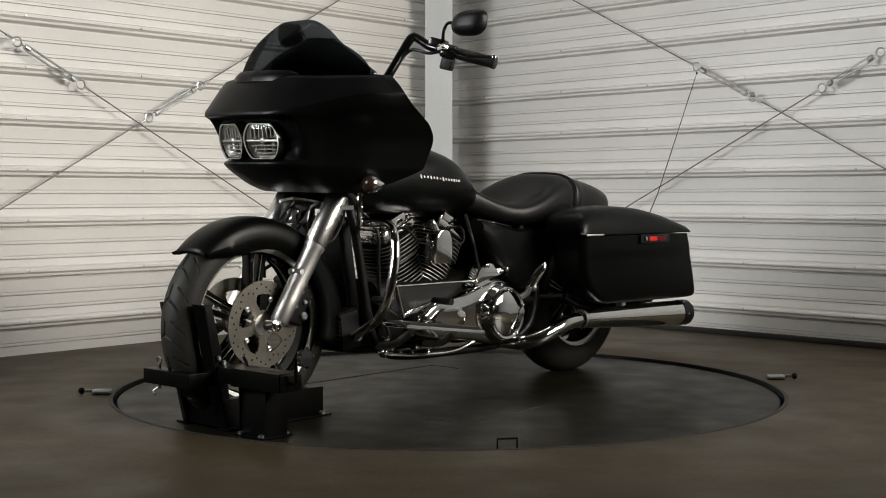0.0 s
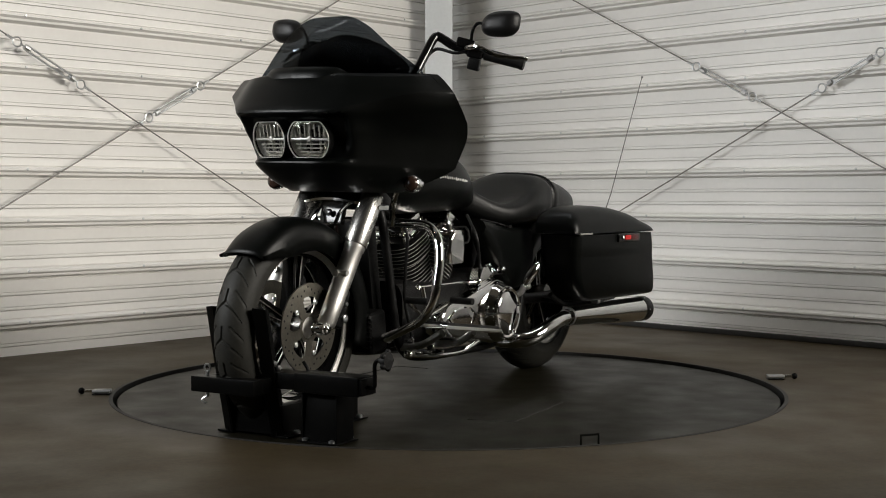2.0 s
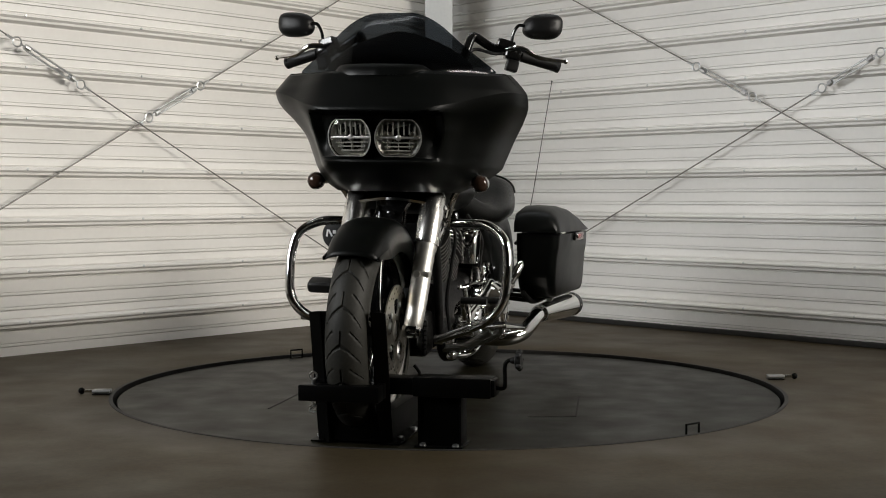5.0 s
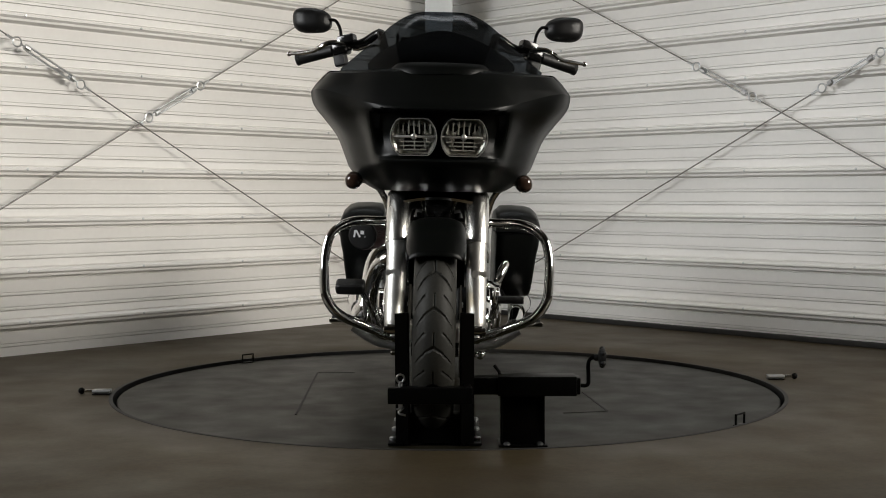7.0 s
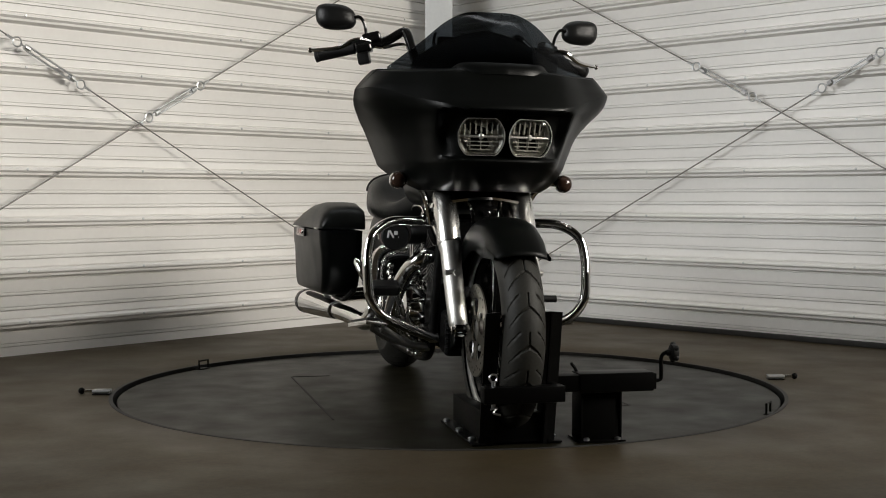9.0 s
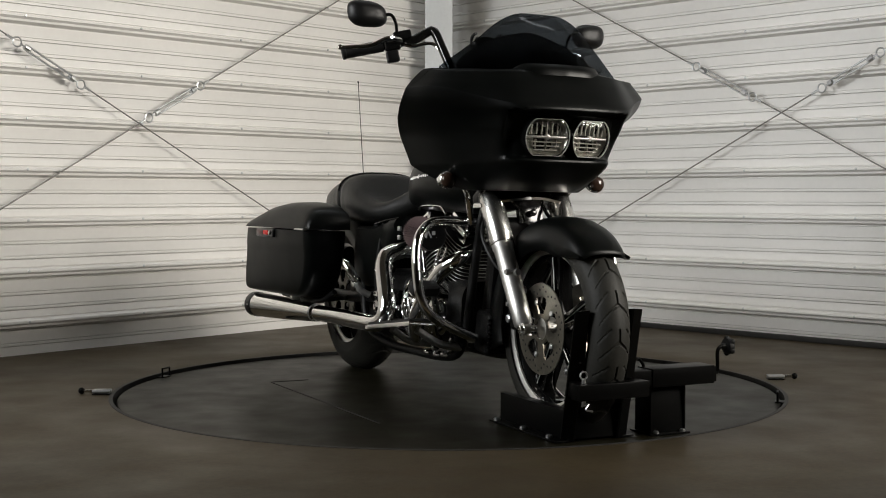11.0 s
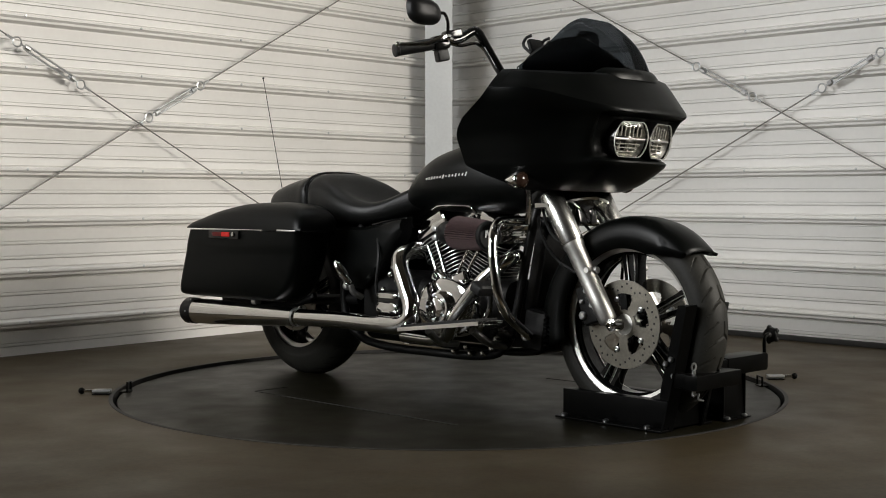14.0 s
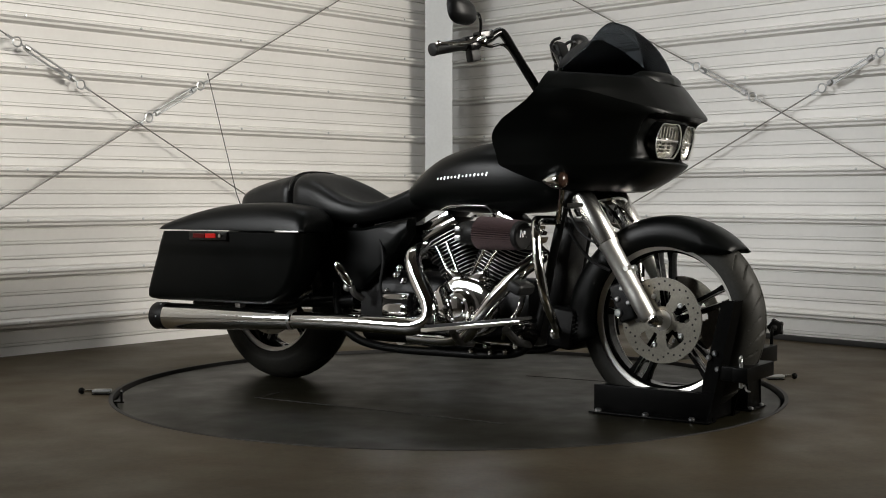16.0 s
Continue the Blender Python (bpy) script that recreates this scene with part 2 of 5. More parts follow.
def cable(side, ends, buckle, label):
    a, b = (wall_point(side, *e) for e in ends)
    d = (b - a).normalized()
    e0, e1 = (wall_point(side, *e) for e in buckle)
    bm = B()
    tube(bm, [a, e0], 0.0033, sides=8)
    tube(bm, [e1, b], 0.0033, sides=8)
    thing = tagged(part("brace_cable", bm, WIRE), label, "cable", "wall bracing cables")
    ax = (e1 - e0).normalized()
    n = Vector((ax.y, -ax.x, 0)).normalized()
    w = ax.cross(n).normalized()
    for e, s in ((e0, 1), (e1, -1)):
        bm = B()
        c = e + ax * s * 0.018
        pts = [c + (ax * math.cos(t) + w * math.sin(t)) * 0.021 for t in (2 * math.pi * k / 24 for k in range(25))]
        tube(bm, pts, 0.004, sides=8, cap=False)
        tube(bm, [c + ax * s * 0.021, c + ax * s * 0.075], 0.004, sides=8)
        part("eye_bolt", bm, ZINC, thing, "bright zinc eye bolt")
    bm = B()
    f0, f1 = e0 + ax * 0.07, e1 - ax * 0.07
    for s in (1, -1):
        tube(bm, [f0 + w * 0.011 * s, f1 + w * 0.011 * s], 0.0048, sides=8)
    for f in (f0, f1):
        tube(bm, [f - ax * 0.012, f + ax * 0.012], 0.014, sides=10)
    part("turnbuckle_body", bm, ZINC, thing, "bright zinc turnbuckle")
    for f, s in ((e0, -1), (e1, 1)):
        bm = B()
        tube(bm, [f + ax * s * 0.006, f + ax * s * 0.04], 0.0062, sides=8)
        part("ferrule", bm, ZINC, thing)
    return thing


def along(side, p, q, d):
    """Height on the line through p and q (distance, height) at the distance d."""
    return (d, p[1] + (q[1] - p[1]) * (d - p[0]) / (q[0] - p[0]))


lab = "thin grey steel bracing cable with zinc turnbuckle"
p, q = (0.078, 1.370), (1.652, 0.554)
cable("L", (along("L", p, q, -0.9), along("L", p, q, 2.35)), (along("L", p, q, 0.05), along("L", p, q, 0.40)), lab)
p, q = (0.008, 0.667), (2.031, 1.779)
cable("L", (along("L", p, q, -0.9), along("L", p, q, 2.7)), (along("L", p, q, 0.74), along("L", p, q, 1.08)), lab)
p, q = (-1.891, 1.806), (-0.014, 0.842)
cable("R", (along("R", p, q, -2.6), along("R", p, q, 0.9)), (along("R", p, q, -1.05), along("R", p, q, -0.68)), lab)
p, q = (-1.975, 0.405), (-0.297, 1.222)
cable("R", (along("R", p, q, -2.5), along("R", p, q, 0.9)), (along("R", p, q, -0.33), along("R", p, q, 0.0)), lab)


# ---- floor latches beside the pit ----
def floor_latch(x, y, s):
    bm = B()
    box(bm, (0.062, 0.045, 0.004), pose(0.031 * s, 0, 0.002), 0.001)
    thing = tagged(part("floor_latch", bm, CHOCKM), "bright steel barrel latch on the concrete floor", "latch", "floor latches")
    for k in (-1, 1):
        bm = B()
        tube(bm, [(0, k * 0.014, 0.012), (0.062 * s, k * 0.014, 0.012)], 0.006, sides=10)
        part("barrel", bm, ZINC, thing)
    bm = B()
    tube(bm, [(0.05 * s, 0, 0.012), (0.098 * s, 0, 0.012)], 0.005, sides=10)
    part("bolt", bm, CHROME, thing)
    bm = B()
    ball(bm, (0.104 * s, 0, 0.013), (0.012, 0.009, 0.012))
    part("knob", bm, CHOCKM, thing)
    thing.matrix_world = pose(x, y, 0)


floor_latch(-1.202, -0.178, -1)
floor_latch(1.227, 0.205, 1)

# ---- turntable ----
DZ = -RECESS
bm = B()
def dcircle(r, z):
    return [Vector((r * math.cos(2 * math.pi * k / N), r * math.sin(2 * math.pi * k / N), z)) for k in range(N)]
grid(bm, [dcircle(1.186, -0.03), dcircle(1.190, DZ - 0.003), dcircle(1.187, DZ), dcircle(0.9, DZ), dcircle(0.5, DZ), dcircle(0.05, DZ)], True, True)
turntable = tagged(part("turntable", bm, PLATE), "round dark steel turntable plate set in the floor", "turntable")


def seam(a, b, w=0.006):
    bm = B()
    a, b = Vector((*a, DZ + 0.0006)), Vector((*b, DZ + 0.0006))
    d = (b - a).normalized()
    n = Vector((-d.y, d.x, 0)) * w / 2
    u = Vector((0, 0, 0.0012))
    grid(bm, [[p - n - u, p - n + u, p + n + u, p + n - u] for p in (a, b)], True, True)
    part("seam", bm, PIT, turntable, "dark joint line between plates")


for a, b in (((-0.50, -0.55), (-0.53, 0.47)), ((-0.53, 0.475), (-0.38, 0.475)), ((0.49, -0.05), (0.53, -0.48)), ((0.53, -0.48), (0.38, -0.52))):
    seam(a, b)


def lashing_ring(x, y):
    bm = B()
    a = math.atan2(y, x)
    m = Matrix.Translation((x, y, DZ)) @ pose(0, 0, 0, 0, 0, math.degrees(a) + 90)
    box(bm, (0.055, 0.035, 0.004), m @ pose(0, -0.008, 0.002), 0.001)
    part("lashing_plate", bm, CHOCKM, turntable)
    bm = B()
    pts = [m @ Vector(p) for p in ((-0.028, 0, 0.0), (-0.028, 0, 0.036), (0.028, 0, 0.036), (0.028, 0, 0.0))]
    tube(bm, pts, 0.004, sides=8)
    part("lashing_ring", bm, CHOCKM, turntable, "small black steel lashing ring")


for x, y in ((0.912, -0.747), (-0.862, 0.795)):
    lashing_ring(x, y)

# ---- motorcycle: x to its left, y to its rear ----
bike = new("motorcycle")
bike.empty_display_size = 0.2
tagged(bike, "satin black touring motorcycle with chrome engine, clamped in a wheel chock", "motorcycle")
FY, RY, AZ = -0.905, 0.750, 0.304
BOFF = -0.0376


def tyre_mesh(cy, cz, r, w, phase, rim_r):
    """A tyre with its chevron tread cut into it."""
    n, rows = 640, []
    prof = []
    arc = math.acos((rim_r + 0.008 - (r - w / 2)) / (w / 2))
    for k in range(53):
        a = -1.0 + 2.0 * k / 52
        ang = a * arc
        prof.append((r - w * 0.5 + w * 0.50 * math.cos(ang) - (0.014 if abs(a) > 0.97 else 0), w * 0.5 * math.sin(ang) * (1.0 if abs(ang) < 1.57 else 0.98), w * 0.5 * ang))
    for k in range(n):
        t = 2 * math.pi * k / n
        row = []
        for rr, x, s in prof:
            ws = abs(s)
            u = r * t + phase
            sweep = 0.050 * (ws / 0.055) ** 1.4
            fr = ((u - sweep) / 0.1105) % 1.0
            cut = 0.0
            if ws < 0.058 and abs(fr - 0.5) < 0.040 * (1.15 - ws / 0.07):
                cut = 0.0045
            fr2 = ((u - sweep * 0.9 - 0.055) / 0.1105) % 1.0
            if 0.026 < ws < 0.066 and abs(fr2 - 0.5) < 0.026:
                cut = 0.004
            if ws < 0.0035 and 0.10 < ((u / 0.1105) % 1.0) < 0.5:
                cut = 0.0045
            q = rr - cut
            row.append(Vector((x, cy + q * math.cos(t), cz + q * math.sin(t))))
        rows.append(row)
    rows.append(rows[0])
    bm = B()
    grid(bm, rows)
    bmesh.ops.remove_doubles(bm, verts=bm.verts, dist=1e-5)
    return bm


def brake_disc(x, cy, wheel):
    """A drilled steel disc whose carrier has five large windows."""
    bm = B()
    th, n = 0.0024, 100
    radii = (0.034, 0.046, 0.060, 0.075, 0.088, 0.097, 0.139)
    grid_v = {}
    for i, q in enumerate(radii):
        for k in range(n):
            t = 2 * math.pi * k / n
            for sd in (-1, 1):
                grid_v[i, k, sd] = bm.verts.new((x + sd * th, cy + q * math.cos(t), AZ + q * math.sin(t)))
    half = (0, 5, 6, 6, 5)
    solid = lambda i, k: 0 <= i < len(radii) - 1 and not (1 <= i <= 4 and abs((k + 5) % 20 - 9.5) < half[i])
    for i in range(len(radii) - 1):
        for k in range(n):
            if not solid(i, k):
                continue
            j2 = (k + 1) % n
            for sd in (-1, 1):
                bm.faces.new([grid_v[i, k, sd], grid_v[i + 1, k, sd], grid_v[i + 1, j2, sd], grid_v[i, j2, sd]])
            if not solid(i - 1, k):
                bm.faces.new([grid_v[i, k, -1], grid_v[i, j2, -1], grid_v[i, j2, 1], grid_v[i, k, 1]])
            if not solid(i + 1, k):
                bm.faces.new([grid_v[i + 1, k, -1], grid_v[i + 1, j2, -1], grid_v[i + 1, j2, 1], grid_v[i + 1, k, 1]])
            if not solid(i, k - 1):
                bm.faces.new([grid_v[i, k, -1], grid_v[i + 1, k, -1], grid_v[i + 1, k, 1], grid_v[i, k, 1]])
            if not solid(i, j2):
                bm.faces.new([grid_v[i, j2, -1], grid_v[i + 1, j2, -1], grid_v[i + 1, j2, 1], grid_v[i, j2, 1]])
    d = part("brake_disc", bm, DISC, wheel, "drilled bare steel brake disc")
    side = 1 if x > 0 else -1
    bm = B()
    for k in range(40):
        t = 2 * math.pi * (k + 0.5) / 40
        q = (0.108, 0.118, 0.128, 0.118)[k % 4]
        lathe(bm, [(0.0036, 0), (0.0036, 0.0006), (0.003, 0.0007)], (x + side * th, cy + q * math.cos(t), AZ + q * math.sin(t)), (side, 0, 0), 8)
    part("drilled_hole", bm, PIT, d)
    for k in range(5):
        t = 2 * math.pi * (k + 0.0) / 5 - 0.03
        bm = B()
        lathe(bm, [(0.0085, 0), (0.0085, 0.004), (0.005, 0.0055), (0.003, 0.0045)], (x + side * th, cy + 0.082 * math.cos(t), AZ + 0.082 * math.sin(t)), (side, 0, 0), 12)
        part("disc_button", bm, ZINC, d)


def wheel(name, cy, rim_r, w, rtyre, tyre_w, discs, lab):
    bm = B()
    prof = [(rim_r, -w), (rim_r + 0.004, -w + 0.004), (rim_r - 0.012, -w + 0.012), (rim_r - 0.028, -0.02), (rim_r - 0.028, 0.02),
            (rim_r - 0.012, w - 0.012), (rim_r + 0.004, w - 0.004), (rim_r, w), (rim_r + 0.012, w - 0.006), (rim_r + 0.002, 0), (rim_r + 0.012, -w + 0.006)]
    ring(bm, prof, (0, cy, AZ), (1, 0, 0), 96)
    wh = part(name, bm, GLOSS, bike, lab)
    for s in (1, -1):
        bm = B()
        ring(bm, [(rim_r + 0.009, s * (w + 0.001)), (rim_r - 0.019, s * (w - 0.007)), (rim_r - 0.020, s * (w - 0.012)), (rim_r + 0.010, s * (w - 0.005))], (0, cy, AZ), (1, 0, 0), 96)
        part("rim_lip", bm, ALU, wh, "machined bright rim edge")
    part("tyre", tyre_mesh(cy, AZ, rtyre, tyre_w, 0.03, rim_r), RUBBER, wh, "worn black rubber tyre with chevron tread")
    bm = B()
    lathe(bm, [(0.02, -0.075), (0.034, -0.072), (0.036, -0.04), (0.028, -0.03), (0.028, 0.03), (0.036, 0.04), (0.034, 0.072), (0.02, 0.075)], (0, cy, AZ), (1, 0, 0), 32)
    part("hub", bm, ALU, wh, "machined bright hub")
    for k in range(5):
        for off in (-0.115, 0.115):
            t = 2 * math.pi * k / 5 + 0.2
            m = Matrix.Translation((0, cy, AZ)) @ Matrix.Rotation(t, 4, "X")
            bm = B()
            y1, z1 = (rim_r - 0.02) * math.cos(off), (rim_r - 0.02) * math.sin(off)
            a, b = Vector((0, 0.03, off * 0.10)), Vector((0, y1, z1))
            d = (b - a).normalized()
            nn = Vector((0, -d.z, d.y))
            rows = []
            for f, hw, hx in ((0, 0.011, 0.030), (0.3, 0.008, 0.024), (0.8, 0.008, 0.02), (1.0, 0.013, 0.024)):
                c = a.lerp(b, f)
                rows.append([m @ (c + nn * hw * sy + Vector((hx * sx, 0, 0))) for sy, sx in ((-1, -0.6), (-0.7, -1), (0.7, -1), (1, -0.6), (1, 0.6), (0.7, 1), (-0.7, 1), (-1, 0.6))])
            grid(bm, rows, True, True)
            sp = part("spoke", bm, GLOSS, wh)
            for sx in (1, -1):
                bm = B()
                e = -1 if off > 0 else 1
                pts = [m @ (a.lerp(b, f) + nn * hw * e * 0.86 + Vector((hx * sx * 0.82, 0, 0))) for f, hw, hx in ((0.12, 0.009, 0.0275), (0.8, 0.008, 0.0205), (0.98, 0.012, 0.0235))]
                tube(bm, pts, 0.0020, sides=6)
                part("machined_edge", bm, ALU, sp)
    for x in discs:
        brake_disc(x, cy, wh)
    return wh


wheel("front_wheel", FY, 0.247, 0.054, 0.3195, 0.122, (0.076, -0.076), "black cast front wheel with bright rim edge")
wheel("rear_wheel", RY, 0.212, 0.072, 0.3195, 0.165, (-0.09,), "black cast rear wheel with bright rim edge")

# front fender: a skirted shell round the tyre
def fender(name, cy, r, hw, a0, a1, inner, n=44):
    rows = []
    for k in range(n + 1):
        f = k / n
        a = radians(a0 + (a1 - a0) * f)
        c, s = math.cos(a), math.sin(a)
        ro = r(f)
        ri = inner(a, ro)
        taper = hw * (0.93 + 0.07 * min(1, (1 - f) / 0.10))
        row = []
        drop = max(ro - ri, 0.004)
        for q, x in ((drop, 1.0), (drop * 0.6, 1.0), (0.05, 0.99), (0.03, 0.95), (0.014, 0.82), (0.005, 0.6), (0.001, 0.3), (0, 0), (0.001, -0.3), (0.005, -0.6), (0.014, -0.82), (0.03, -0.95), (0.05, -0.99), (drop * 0.6, -1.0), (drop, -1.0)):
            q = min(q, drop)
            row.append(Vector((x * taper, cy + (ro - q) * c, AZ + (ro - q) * s)))
        rows.append(row)
    bm = B()
    grid(bm, rows)
    return part(name, bm, PAINT, bike, sharp=50, solid=0.003)


def front_inner(a, ro):
    """A level lower edge ahead of the fork, a deep skirt round the tyre behind it."""
    deep = 0.238
    return deep if a < radians(68) else max(deep, min(0.222 / max(math.sin(a), 0.2), ro - 0.012))


front_fender = fender("front_fender", FY, lambda f: spl((0, 0.35, 0.6, 0.85, 1), (0.366, 0.340, 0.340, 0.342, 0.341), f), 0.088, -17, 136, front_inner)
tagged(front_fender, "satin black skirted front fender")
rear_fender = fender("rear_fender", RY, lambda f: 0.36, 0.11, 5, 172, lambda a, ro: 0.25)

# forks
for s in (1, -1):
    low = Vector((s * 0.124, -0.868, 0.335))
    top = Vector((s * 0.124, -0.632, 0.712))
    d = (top - low).normalized()
    bm = B()
    prof = [(0.022, -0.03), (0.029, -0.02), (0.0305, 0.06), (0.0315, 0.24), (0.0345, 0.245), (0.0345, 0.262), (0.028, 0.266)]
    lathe(bm, prof, low, d, 28)
    fk = part("fork_slider", bm, ALU, bike, "polished aluminium fork leg")
    bm = B()
    lathe(bm, [(0.036, 0.255), (0.0385, 0.262), (0.0385, 0.435), (0.036, 0.442)], low, d, 32)
    part("fork_cover", bm, FORKCH, fk, "chrome upper fork cover")
    bm = B()
    rows = []
    for f, r in ((0, 0.024), (0.4, 0.025), (0.75, 0.022), (1, 0.014)):
        c = low.lerp(Vector((s * 0.124, FY - 0.006, AZ - 0.012)), f)
        rows.append([c + Vector((r * 0.9 * math.cos(t), r * 0.8 * math.sin(t), r * math.sin(t) * 0.4)) for t in (2 * math.pi * k / 20 for k in range(20))])
    grid(bm, rows, True, True)
    part("axle_lug", bm, ALU, fk)
    bm = B()
    lathe(bm, [(0.019, -0.02), (0.019, 0.022), (0.013, 0.024), (0.013, 0.032), (0.008, 0.034), (0.008, 0.026)], (s * 0.120, FY, AZ), (s, 0, 0), 20)
    part("axle_cap", bm, CHROME, fk, "chrome axle cap")
    bm = B()
    c = low + d * 0.155
    tube(bm, [c + Vector((-s * 0.005, -0.012, 0.0)), c + Vector((-s * 0.005, -0.045, 0.006))], 0.011)
    tube(bm, [c + Vector((s * 0.0, -0.026, 0.005)), c + Vector((s * 0.03, -0.026, 0.005))], 0.009)
    part("fender_bolt", bm, ALU, fk)
    # calliper behind each leg
    bm = B()
    box(bm, (0.05, 0.065, 0.13), Matrix.Translation((s * 0.088, FY + 0.125, AZ + 0.055)) @ Matrix.Rotation(radians(-20), 4, "X"), 0.014, 3)
    cal = part("brake_calliper", bm, WRINKLE, bike, "black brake calliper")
    for dy, dz, r in ((0.125, 0.10, 0.008), (0.135, 0.02, 0.0135), (0.10, 0.055, 0.008), (0.14, 0.065, 0.008)):
        bm = B()
        lathe(bm, [(r, 0), (r, 0.008), (r * 0.7, 0.011)], (s * 0.112, FY + dy, AZ + dz), (s, 0, 0), 14)
        part("calliper_bolt", bm, ZINC, cal)
    bm = B()
    tube(bm, [(s * 0.10, FY + 0.15, AZ + 0.13), (s * 0.12, FY + 0.17, AZ + 0.22), (s * 0.11, FY + 0.27, AZ + 0.27), (s * 0.08, FY + 0.34, AZ + 0.35), (s * 0.06, -0.56, 0.70)], 0.005, 24, 8)
    part("brake_hose", bm, GRIP, bike)

# lower fork clamp and its scalloped chrome cover
bm = B()
rows = []
for k in range(25):
    x = -0.165 + 0.33 * k / 24
    zt = 0.700 + 0.008 * math.cos(x / 0.165 * math.pi) - 0.012 * (abs(x) / 0.165) ** 8
    y = -0.702 + 0.05 * (x / 0.165) ** 2
    rows.append([Vector((x, y, zt)), Vector((x, y - 0.008, zt - 0.004)), Vector((x, y - 0.006, zt - 0.012)), Vector((x, y + 0.05, zt - 0.014)), Vector((x, y + 0.05, zt))])
grid(bm, rows, True, True)
part("fork_trim", bm, CHROME, bike, "wavy chrome trim over the forks")
bm = B()
box(bm, (0.30, 0.08, 0.05), pose(0, -0.60, 0.70, -30), 0.014)
part("fork_clamp", bm, WRINKLE, bike)
bm = B()
lathe(bm, [(0.012, 0), (0.012, 0.004), (0.008, 0.006)], (0, -0.70, 0.655), (0, -1, 0.2), 16)
box(bm, (0.09, 0.02, 0.09), pose(0, -0.675, 0.66, -15), 0.006)
part("fork_centre_plate", bm, GLOSS, bike)
for s in (1, -1):
    bm = B()
    tube(bm, [(s * 0.055, -0.66, 0.69), (s * 0.045, -0.70, 0.66), (s * 0.052, -0.74, 0.62)], 0.006, 8, 8)
    part("brake_line", bm, CHROME, bike)

# fairing body
Z_ = (0.722, 0.740, 0.764, 0.800, 0.815, 0.835, 0.900, 0.948, 0.962, 0.975, 1.000, 1.034, 1.060, 1.089, 1.110, 1.122)
Y0_ = (-0.780, -0.825, -0.862, -0.908, -0.916, -0.920, -0.945, -0.962, -0.972, -0.968, -0.950, -0.925, -0.905, -0.878, -0.850, -0.820)
W_ = (0.200, 0.235, 0.270, 0.304, 0.310, 0.318, 0.345, 0.378, 0.388, 0.398, 0.409, 0.407, 0.392, 0.366, 0.335, 0.305)
YR_ = (-0.600, -0.560, -0.500, -0.425, -0.420, -0.418, -0.418, -0.475, -0.505, -0.533, -0.580, -0.616, -0.624, -0.632, -0.640, -0.645)


def fairing_half(z, u):
    y0, w, yr = spl(Z_, Y0_, z), spl(Z_, W_, z), spl(Z_, YR_, z)
    a = 0.17 * min(1, (w + 0.05) / 0.40)
    # full flanks below, straight swept ones above the crease
    b = min(1, max(0, (z - 0.93) / 0.08))
    f2, f3 = 0.42 + 0.01 * b, 0.80 - 0.01 * b
    pts = ((-a, y0 + 0.028), (0, y0), (a, y0 + 0.028), (a + f2 * (w - a), y0 + 0.028 + (0.27 - 0.01 * b) * (yr - y0)), (a + f3 * (w - a), y0 + (0.60 + 0.01 * b) * (yr - y0)), (w, yr))
    ds = [0]
    for p, q in zip(pts, pts[1:]):
        ds.append(ds[-1] + math.hypot(q[0] - p[0], q[1] - p[1]))
    t = ds[1] + u * (ds[-1] - ds[1])
    return spl(ds, [p[0] for p in pts], t), spl(ds, [p[1] for p in pts], t)


def step01(a, b, x):
    t = min(1, max(0, (x - a) / (b - a)))
    return t * t * (3 - 2 * t)


bm = B()
rows = []
ZB = 0.722
for lv_ in [k / 44 for k in range(45)] + [0.988, 1 + 0.04] + [1 + k / 20 for k in range(1, 21)]:
    rows.append(lv_)
rows.sort()
levels, rows = rows, []
for v_ in levels:
    half = []
    for k in range(61):
        u = k / 60
        # the crease climbs from the brow towards the rear edge
        zc = 0.9635 + 0.070 * step01(0.10, 0.85, u)
        ztop = spl((0, 0.15, 0.35, 0.6, 0.8, 1.0), (1.090, 1.086, 1.079, 1.079, 1.084, 1.094), u)
        z = ZB + (zc - ZB) * v_ if v_ <= 1 else zc + (ztop - zc) * (v_ - 1)
        x, y = fairing_half(z, u)
        swell = 0.013 * math.exp(-abs(z - zc) / (0.028 if z > zc else 0.045)) * step01(0.12, 0.4, u) * (1 - 0.5 * step01(0.8, 1.0, u))
        x, y = x + swell * step01(0.2, 0.5, u), y - swell * (1 - 0.6 * u)
        edge = 0.190 + 0.012 * step01(0.82, 0.945, z)
        rec = step01(edge + 0.014, edge - 0.030, x) * step01(0.812, 0.826, z) * step01(0.9605, 0.953, z)
        half.append(Vector((x, y + (0.026 + 0.034 * step01(0.815, 0.90, z)) * rec, z)))
    row = list(half)
    e = half[-1]
    row += [Vector((e.x * f, e.y - 0.035, e.z)) for f in (0.97, 0.5)]
    row += [Vector((-e.x * f, e.y - 0.035, e.z)) for f in (0.5, 0.97)]
    row += [Vector((-p.x, p.y, p.z)) for p in half[:0:-1]]
    rows.append(row)
vs = grid(bm, rows, True)
ends = vs[0]
bm.faces.new((ends[0], ends[1], ends[124]))
for k in range(1, 60):
    bm.faces.new((ends[k], ends[k + 1], ends[124 - k], ends[125 - k]))
bm.faces.new(ends[60:66])
